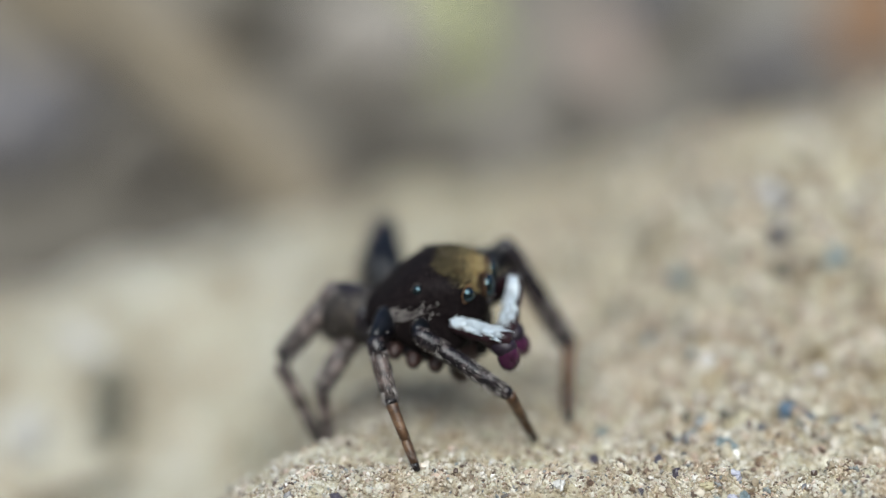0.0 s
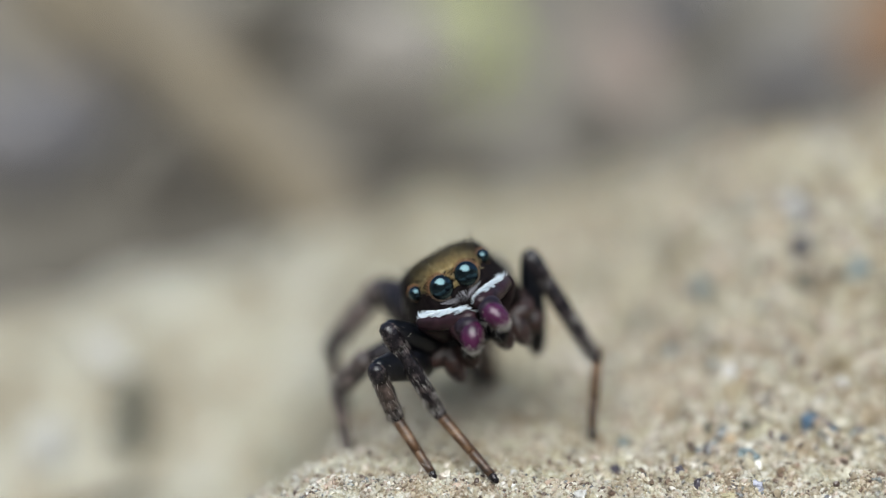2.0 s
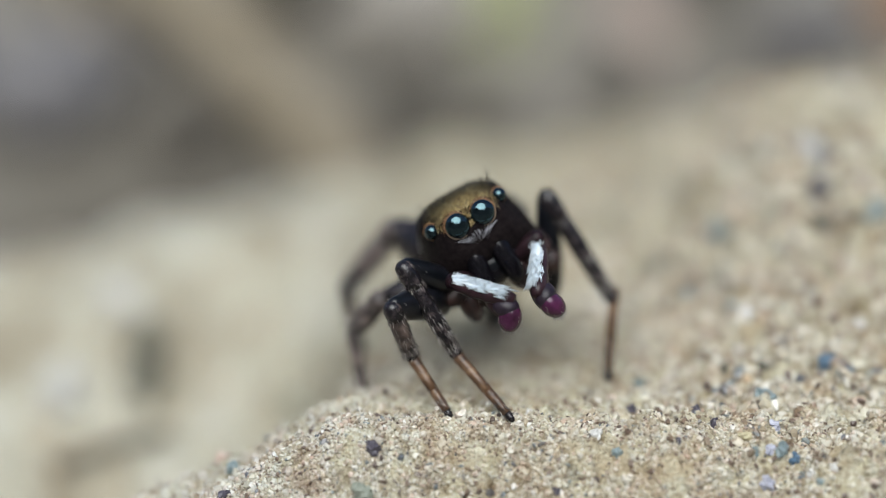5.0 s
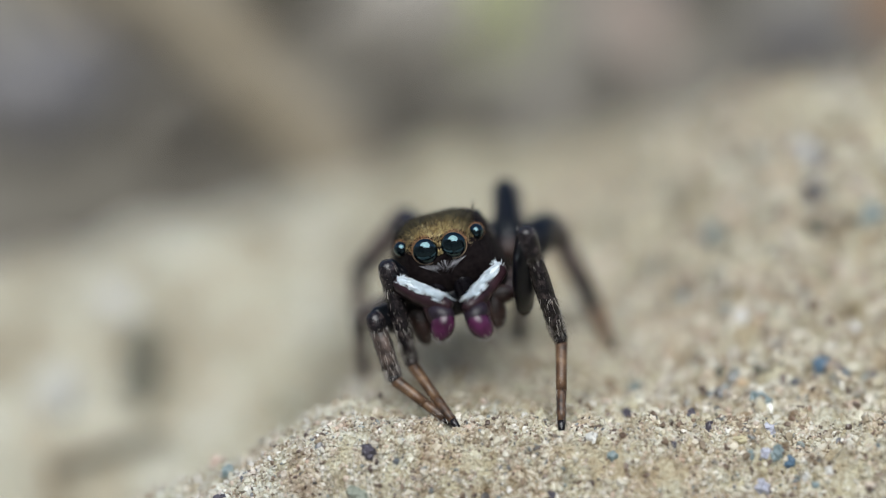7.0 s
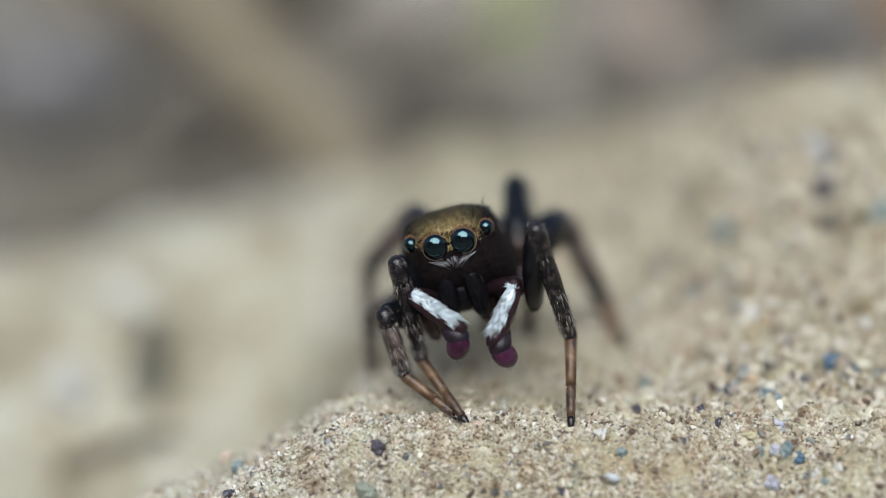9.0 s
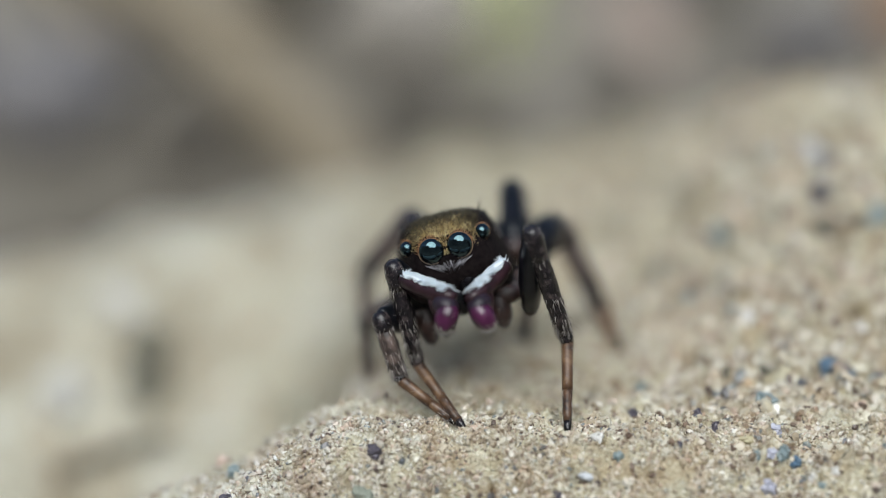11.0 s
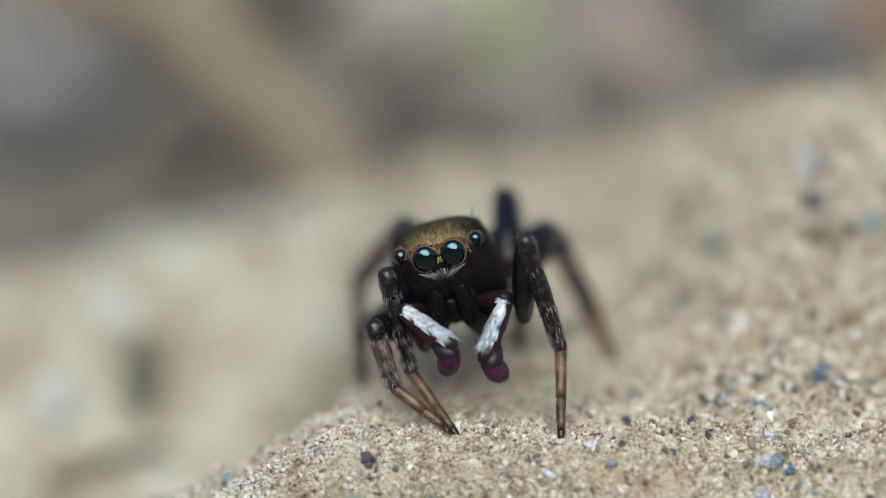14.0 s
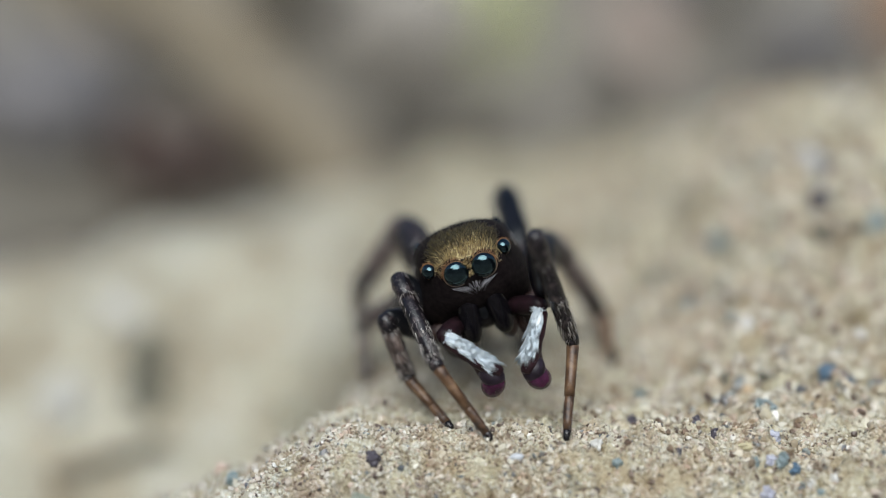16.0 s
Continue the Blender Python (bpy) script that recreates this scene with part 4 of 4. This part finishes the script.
def limb_hairs(length, radius, count, size, lo=0.03, hi=0.97, lift=0.3, width=0.009):
    out = []
    for k in range(count):
        x = rng.uniform(lo, hi) * length
        a = rng.uniform(0, 2 * math.pi)
        n = Vector((0, math.cos(a), math.sin(a)))
        out.append((Vector((x, 0, 0)) + n * radius * 0.92, n * size * lift + Vector((size, rng.uniform(-0.03, 0.03), 0)), width, (0.01, 0, 0)))
    return hairs(out)


for key, (lt, lm) in LENGTHS.items():
    lf, r = LEG_SIZE[key[1]]
    lf = {"L1": 2.05, "R3": 2.2}.get(key, lf)
    r = {"R2": 0.30, "R3": 0.36}.get(key, r)
    pale = key[1] in "234"
    skin = leg_brown if key == "L2" else leg_pale if pale else leg_dark
    fat = 1.25 if key == "R1" else 1.15 if key[1] == "1" else 0.95 if key == "R3" else 1.5
    femur = part("leg", tube([(0.0, r * 0.6), (0.12, r * 0.95 * fat), (lf * 0.35, r * 1.22 * fat), (lf * 0.7, r * 1.12 * fat), (lf - 0.16, r * 1.0), (lf - 0.05, r * 0.86), (lf + 0.03, r * 0.5)], 18, 0.82), leg_dark if key in ("L3", "L4") else leg_femur, spider,
                 "dark leg with pale hair flecks and a brown tip", extra=[(ellipsoid((0.02, 0, 0), (r * 0.9, r * 0.8, r * 0.85), 16, 10), coxa_brown), (limb_hairs(lf, r * 1.05, 46, 0.14, 0.4, 0.97, 0.15, 0.006), pale_fur)])
    u = lt / 3.0
    tib = tube([(-0.08, r * 0.45), (0.0, r * 0.85), (0.25 * u, r * 1.02), (0.55 * u, r * 0.98), (0.74 * u, r * 0.88)], 18)
    tib2 = tube([(0.72 * u, r * 0.80), (0.80 * u, r * 0.88), (1.4 * u, r * 0.96), (2.3 * u, r * 0.82), (2.8 * u, r * 0.70)], 18)
    cuff = tube([(2.75 * u, r * 0.70), (2.9 * u, r * 0.76), (lt, r * 0.66), (lt + 0.05, r * 0.4)], 16)
    tibia = part("tibia", tib, leg_dark if key == "L2" else skin, femur, "", extra=[
        (tib2, skin), (cuff, leg_dark),
        (joined(limb_hairs(lt, r * 0.95, 40, 0.15, 0.18, 0.27, 0.22, 0.006), limb_hairs(lt, r * 0.95, 60, 0.15, 0.02, 0.2, 0.18, 0.0055), *(limb_hairs(lt, r * 0.93, 34, 0.20, c - 0.05, c + 0.05, 0.12, 0.0065) for c in (0.36, 0.52, 0.60, 0.75, 0.84)), limb_hairs(lt, r * 0.78, 46, 0.12, 0.85, 0.95, 0.3, 0.006)), pale_fur),
        (limb_hairs(lt, r * 0.93, 130, 0.15, 0.0, 0.95, 0.18, 0.005), dark_fur), (limb_hairs(lt, r * 0.93, 14, 0.16, 0.0, 0.95, 0.9, 0.0045), dark_fur)])
    tip = leg_amber if key[1] in "12" else leg_pale
    met = tube([(-0.05, r * 0.4), (0.03, r * 0.66), (lm * 0.10, r * 0.60), (lm * 0.35, r * 0.56), (lm * 0.55, r * 0.54)], 14)
    met2 = tube([(lm * 0.54, r * 0.44), (lm * 0.58, r * 0.52), (lm * 0.80, r * 0.46), (lm * 0.90, r * 0.42)], 14)
    pad = tube([(lm * 0.89, r * 0.41), (lm * 0.94, r * 0.40), (lm, r * 0.32), (lm + 0.04, r * 0.12)], 12)
    part_tarsus = part("tarsus", met, tip, femur, "", extra=[(met2, tip), (pad, leg_dark), (limb_hairs(lm, r * 0.50, 80, 0.12, 0.02, 0.97, 0.25, 0.0045), dark_fur), (limb_hairs(lm, r * 0.52, 80, 0.13, 0.02, 0.9, 0.2, 0.005), pale_fur)])
    legs[key] = (femur, tibia, part_tarsus, lf, lt, lm)

# palps: the femur, then a white-tufted shank that carries the bulb
# each as seen by the resting camera: knee, tip and bulb from the point between the great eyes (1/80 mm right, down; mm away)
PALP_UP = {"L": ((-70, 43, -0.35), (9, 57, -1.25), (-7, 111, -1.4)), "R": ((102, 20, -0.30), (30, 60, -1.35), (48, 98, -1.5))}
PALP_MID = {"L": ((-69, 84, -0.30), (22, 134, -0.85), (16, 177, -0.5)), "R": ((112, 52, -0.30), (58, 141, -0.9), (89, 175, -0.55))}
PALP_DOWN = {"L": ((-55, 130, -0.25), (36, 204, -0.60), (19, 236, -0.05)), "R": ((125, 90, -0.25), (84, 206, -0.7), (121, 228, -0.15))}
VIEW = Matrix(((1, 0, 0), (0, math.sin(radians(TILT)), math.cos(radians(TILT))), (0, math.cos(radians(TILT)), -math.sin(radians(TILT)))))
# seconds, how low each palp hangs: 0 raised, 1 half, 2 lowered (the one on the camera's left, then the other)
PALPS_1 = [(0, 1, 1), (0.1, 0.8, 0.8), (0.2, 0.6, 0.6), (0.3, 0.5, 0.5), (0.4, 1.2, 1.2), (0.5, 1.3, 1.3), (0.6, 0.9, 0.9), (0.7, 0.4, 0.4), (0.8, 0.15, 0.15), (0.9, 0.5, 0.5), (1, 1, 1), (1.1, 1.3, 1.3), (1.2, 1.4, 1.4), (1.3, 1.4, 1.4), (1.4, 1.3, 1.3), (1.5, 1.1, 1.1), (1.6, 1.1, 1.1), (1.7, 0.95, 0.95), (1.8, 0.75, 0.75), (1.9, 0.4, 0.4), (2, 0.1, 0.1), (2.1, 0.1, 0.1), (2.2, 0.2, 0.2), (2.3, 0.4, 0.4)]
PALPS_2 = [(2.4, 0.6, 0.6), (2.5, 0.7, 0.7), (2.6, 0.75, 0.75), (2.7, 0.9, 0.9), (2.8, 1, 1), (2.9, 1.05, 1.05), (3, 1.02, 1.02), (3.1, 1, 1), (3.2, 0.95, 0.95), (3.3, 0.8, 0.8), (3.4, 0.62, 0.62), (3.5, 0.5, 0.6), (3.6, 0.3, 0.3), (3.7, 0.2, 0.2), (3.8, 0.05, 0.05), (3.9, 0, 0), (4, 0.1, 0.1), (4.1, 0.4, 0.4), (4.2, 0.55, 0.55), (4.3, 0.65, 0.65), (4.4, 0.8, 0.8), (4.5, 0.85, 0.85), (4.6, 1, 1), (4.7, 1.25, 1.25)]
PALPS_3 = [(5, 1.4, 1.4), (5.4, 0.8, 0.8), (5.8, 0.15, 0.15), (6.2, 0.7, 0.7), (6.5, 1, 1), (6.7, 1, 1), (6.8, 1, 1), (6.9, 0.75, 0.75), (7, 0.6, 0.6), (7.1, 0.4, 0.4), (7.2, 0.15, 0.15), (7.3, 0.1, 0.1), (7.4, 0.4, 0.4), (7.5, 0.65, 0.65), (7.6, 0.85, 0.85), (7.7, 1, 1), (7.8, 1, 1), (7.9, 1.15, 1.15), (8, 1.15, 1.5), (8.1, 1.2, 1.6), (8.2, 1.2, 1.6), (8.3, 1.2, 1.7), (8.4, 1.2, 1.75), (8.5, 1.2, 1.75)]
PALPS_4 = [(8.7, 1.2, 1.75), (9.2, 1.3, 1.3), (9.8, 0.5, 0.5), (10.3, 0.7, 0.7), (10.8, 0.3, 0.3), (10.9, 0.35, 0.35), (11, 0.4, 0.4), (11.1, 0.45, 0.45), (11.2, 0.5, 0.5), (11.3, 0.55, 0.55), (11.4, 0.55, 0.55), (11.5, 0.65, 0.65), (11.6, 0.65, 0.65), (11.7, 0.75, 0.75), (11.8, 0.8, 0.8), (11.9, 0.8, 0.8), (12, 0.95, 0.95), (12.2, 1, 1), (12.6, 1, 1), (12.7, 1, 1.2), (12.8, 1, 1.1), (12.9, 0.3, 0.3), (13, 0.2, 0.2), (13.1, 0.1, 0.1)]
PALPS_5 = [(13.2, 0, 0), (13.3, 0, 0), (13.4, 0.35, 0.35), (13.5, 0.6, 0.6), (13.6, 0.95, 0.95), (13.7, 1.1, 1.1), (13.8, 1.25, 1.25), (13.9, 1.35, 1.35), (14, 1.4, 1.7), (14.1, 1.5, 1.75), (14.2, 1.55, 1.75), (14.3, 1.8, 1.8), (14.4, 2, 2), (14.5, 2, 2), (14.6, 2, 1.9), (14.7, 1.9, 1.7), (14.8, 1.7, 1.6), (14.9, 1.6, 1.6), (15, 0.3, 0.3), (15.1, 0.3, 0.3), (15.2, 0.45, 0.42), (15.3, 0.30, 0.25), (15.4, 0.25, 0.2), (15.5, 0.22, 0.18)]
PALPS_6 = [(15.6, 0.4, 0.8), (15.7, 0.9, 0.9), (15.8, 1.4, 1.4), (15.9, 1.6, 1.6), (16, 1.7, 1.7)]
PALPS = PALPS_1 + PALPS_2 + PALPS_3 + PALPS_4 + PALPS_5 + PALPS_6
SHANK = 1.42
FIRST_PALPS = {"L": (place(851, 505, 45.9), place(966, 536, 45.3), place(962, 572, 45.7)), "R": (place(978, 425, 46.6), place(962, 528, 45.9), place(982, 562, 46.3))}
palps = {}


def palp_points(side, s, apart=False, late=False):
    lo, hi = (PALP_UP, PALP_MID) if s <= 1 else (PALP_MID, PALP_DOWN)
    u = s if s <= 1 else s - 1
    inv = (HEAD["B"][1]).inverted()
    out = []
    for k, (a, b) in enumerate(zip(lo[side], hi[side])):
        q = Vector(a).lerp(Vector(b), u)
        out.append(inv @ (VIEW @ Vector((q.x / 80, -q.y / 80, q.z))))
        v = min(1, s / 0.6)
        if late:
            out[-1] += Vector((-0.24, 0, 0.26)) * max(0, 1 - s)
        if apart and side == "R":
            out[-1].x += 0.02 * v - 0.18 * (1 - v) if k else -0.18 * (1 - v)
            out[-1].y += 0 if k else 0.55 * v
            out[-1].z += 0.2 * (1 - v) if k else -0.05
        elif apart:
            out[-1].z -= 0.17 * (1 - v)
            out[-1].x -= 0.12 * (1 - v)
            out[-1] -= Vector((0.07, 0, 0.22)) * v if k == 2 else Vector()
    return out


for side in "LR":
    fem = part("palp_femur", tube([(-0.1, 0.12), (0.1, 0.20), (0.5, 0.23), (0.95, 0.20), (1.08, 0.10)], 16), palp_dark, spider, "blackish plum upper palp")
    shank = part("palp", tube([(-SHANK - 0.08, 0.08), (-SHANK + 0.05, 0.17), (-SHANK * 0.62, 0.19), (-SHANK * 0.5, 0.17), (-SHANK * 0.4, 0.20), (-0.16, 0.19), (0.04, 0.10)], 16, 1.0, -0.06), palp_plum, spider, "palp with a thick white hair tuft")
    tuft = []
    for k in range(150):
        x = rng.uniform(-SHANK + 0.02, -0.40)
        if abs(x + SHANK * 0.56) < 0.035:
            continue
        a = rng.gauss(math.pi / 2, 0.48)
        end = max(0, 1 - abs(x + 0.38) / 0.25)
        length = 0.22 + rng.random() * 0.12 + 0.16 * end * rng.random()
        n = Vector((0, math.cos(a), math.sin(a)))
        tip = Vector((x + length, rng.uniform(-0.05, 0.05) - 0.10 * end * rng.random(), 0)) + n * (0.19 + rng.uniform(0.0, 0.07) + 0.09 * end * rng.random())
        for h in range(13):
            b = a + rng.gauss(0, 0.22)
            root = Vector((x + rng.uniform(-0.07, 0.07), 0.155 * math.cos(b), 0.155 * math.sin(b)))
            d = tip + Vector((rng.uniform(-0.05, 0.03), rng.uniform(-0.025, 0.025), rng.uniform(-0.02, 0.02))) - root
            tuft.append((root, d, 0.0085, (0.01, 0, -0.02 - 0.05 * end)))
    for k in range(26):
        a = rng.gauss(math.pi / 2, 0.8)
        n = Vector((0, math.cos(a), math.sin(a)))
        tuft.append((Vector((-SHANK + 0.03, 0, 0)) + n * 0.14, n * rng.uniform(0.06, 0.14) + Vector((rng.uniform(-0.12, 0.08), 0, 0)), 0.010, (0.05, 0, 0.02)))
    shell = []
    for lo, hi in ((-SHANK + 0.02, -SHANK * 0.56 - 0.03), (-SHANK * 0.56 + 0.03, -0.36)):
        rings = []
        for i in range(9):
            x = lo + (hi - lo) * i / 8
            rr = (0.155 + 0.04 * math.sin(math.pi * i / 8)) * (0.8 if i in (0, 8) else 1)
            outer = [(x, rr * math.cos(a), rr * math.sin(a)) for a in (math.pi * (0.22 + 0.56 * k / 10) for k in range(11))]
            rings.append(outer + [(x, v * 0.8, w * 0.8) for _, v, w in reversed(outer)])
        shell.append(loft(rings))
    part("white_tuft", joined(*shell), white_fur, shank, "dense white hairs in two bands", extra=[(hairs(tuft), white_fur)])
    back = 1 if side == "L" else -1
    lean = Matrix.Rotation(radians(38), 3, "Y")
    part("cymbium", ellipsoid((-0.32, 0.10 * back, -0.27), (0.46, 0.25, 0.27), 24, 16, lean), palp_plum, shank, "brownish plum palp segment")
    part("bulb", ellipsoid((0.0, -0.06 * back, -0.455), (0.265, 0.26, 0.365), 28, 18), bulb_purple, shank, "glossy purple palp bulb")
    part("bulb_joint", ellipsoid((-0.13, -0.03 * back, -0.23), (0.31, 0.26, 0.24), 24, 16), bulb_blue, shank, "dark slate joint above the bulb")
    fringe = []
    for k in range(170):
        a = rng.uniform(0, 2 * math.pi)
        w = rng.uniform(0.02, 0.19)
        fringe.append(((0.02 + w * math.cos(a), -0.04 * back + w * math.sin(a), -0.805 + w * w * 4), (0.3 * math.cos(a) * w, 0.3 * math.sin(a) * w, -0.07 - 0.06 * rng.random()), 0.004, (0, 0, 0)))
    for k in range(60):
        a, z = rng.uniform(0, 2 * math.pi), rng.uniform(-0.85, -0.2)
        fringe.append(((0.02 + 0.25 * math.cos(a), 0.25 * math.sin(a), z), (0.06 * math.cos(a), 0.06 * math.sin(a), -0.12), 0.0025, (0, 0, 0)))
    part("bulb_fringe", hairs(fringe), fringe_fur, shank, "pale hair fringe")
    palps[side] = (fem, shank)


def head_now(t):
    for (t0, a, b, u) in reversed(TIMES):
        if t >= t0 - 1e-6:
            return head_pose(a, b, u)


def coxa_place(stance, key):
    hp, hr = HEAD[stance]
    return COXA_AT.get((stance, key), hp + hr @ Vector(COXA[key]))


def limb_rows(key):
    femur, tibia, tarsus, lf, lt, lm = legs[key]
    rows = ([], [], [])
    for t, a, b, u in TIMES:
        knee, ankle, foot = (Vector(p).lerp(Vector(q), u) for p, q in zip(STANCES[a][key], STANCES[b][key]))
        coxa = coxa_place(a, key).lerp(coxa_place(b, key), u)
        mf = along(coxa, knee, (0, -0.3, 1))
        femur_m = mat4(knee - (mf @ Vector((lf, 0, 0))), mf)
        mt = along(knee, ankle, Vector((0, -1, 0.4)))
        mm = along(ankle, foot, Vector((0, -1, 0.4)))
        rows[0].append((t, femur_m))
        rows[1].append((t, femur_m.inverted() @ mat4(knee, mt)))
        rows[2].append((t, femur_m.inverted() @ mat4(foot - mm @ Vector((lm, 0, 0)), mm)))
    return rows


def motions():
    walk(carapace, [(t, mat4(*head_pose(a, b, u))) for t, a, b, u in TIMES])
    rows = []
    for t, a, b, u in TIMES:
        hp, hr = head_pose(a, b, u)
        tail = (DROOP[a].to_quaternion().slerp(DROOP[b].to_quaternion(), u)).to_matrix()
        rows.append((t, mat4(hp + hr @ Vector((0, 2.55, -0.75)), tail)))
    walk(abdomen, rows)
    walk(insect, [(t, pose(x * MM, y * MM, float(bank_height(x, y)) * MM, 0, -12, turn)) for t, x, y, turn in (
        (0.0, -38.2, 42.9, -4), (15.0, -34.7, 42.9, -4), (15.5, -25.8, 41.8, -4), (15.7, -16.7, 40.8, -8), (15.8, -13.4, 40.2, -8), (15.9, -12.0, 40.0, -6), (16.0, -10.5, 39.5, -6))])
    path = []
    for t, x, y, turn in ((0.0, 6.2, -4.6, 150), (6.8, 4.80, -2.75, 152), (8.0, 4.04, -2.35, 160), (8.6, 3.73, -2.27, 160), (10.8, 3.08, -2.17, 165), (11.4, 3.02, -2.15, 170), (12.0, 2.85, -2.16, 172), (12.6, 2.58, -2.06, 140),
                          (13.2, 2.54, -2.06, 135), (13.8, 2.45, -2.03, 150), (14.4, 2.31, -1.93, 140), (15.0, 2.10, -1.85, 142), (15.6, 1.76, -1.81, 170), (16.0, 1.58, -1.80, 185)):
        slope = float(rock_height(x, y + 0.1) - rock_height(x, y - 0.1)) / 0.2
        path.append((t, pose(x * MM, y * MM, (surface(x, y, float(rock_height(x, y))) + 0.035) * MM, math.degrees(math.atan(slope)), 0, 0) @ pose(0, 0, 0, 0, 0, turn)))
    walk(mite, path)
    for key in legs:
        for ob, rows in zip(legs[key][:3], limb_rows(key)):
            walk(ob, rows)
    for i, side in enumerate("LR"):
        fem, shank = palps[side]
        rf, rs = [], []
        for row in PALPS:
            t, s = row[0], row[1 + i]
            hp, hr = head_now(t)
            p, q, b = FIRST_PALPS[side] if t == 0 else (hp + hr @ v for v in palp_points(side, s, t < 6.75, t > 15.25))
            turn = along(p, q, q - b)
            rs.append((t, mat4(q, turn)))
            root = hp + hr @ Vector(((-0.5 if side == "L" else 0.5), 0.5, -1.4))
            tf = along(root, p, (0, 0, 1))
            rf.append((t, mat4(p - tf @ Vector((1.0, 0, 0)), tf)))
        walk(fem, rf)
        walk(shank, rs)


motions()
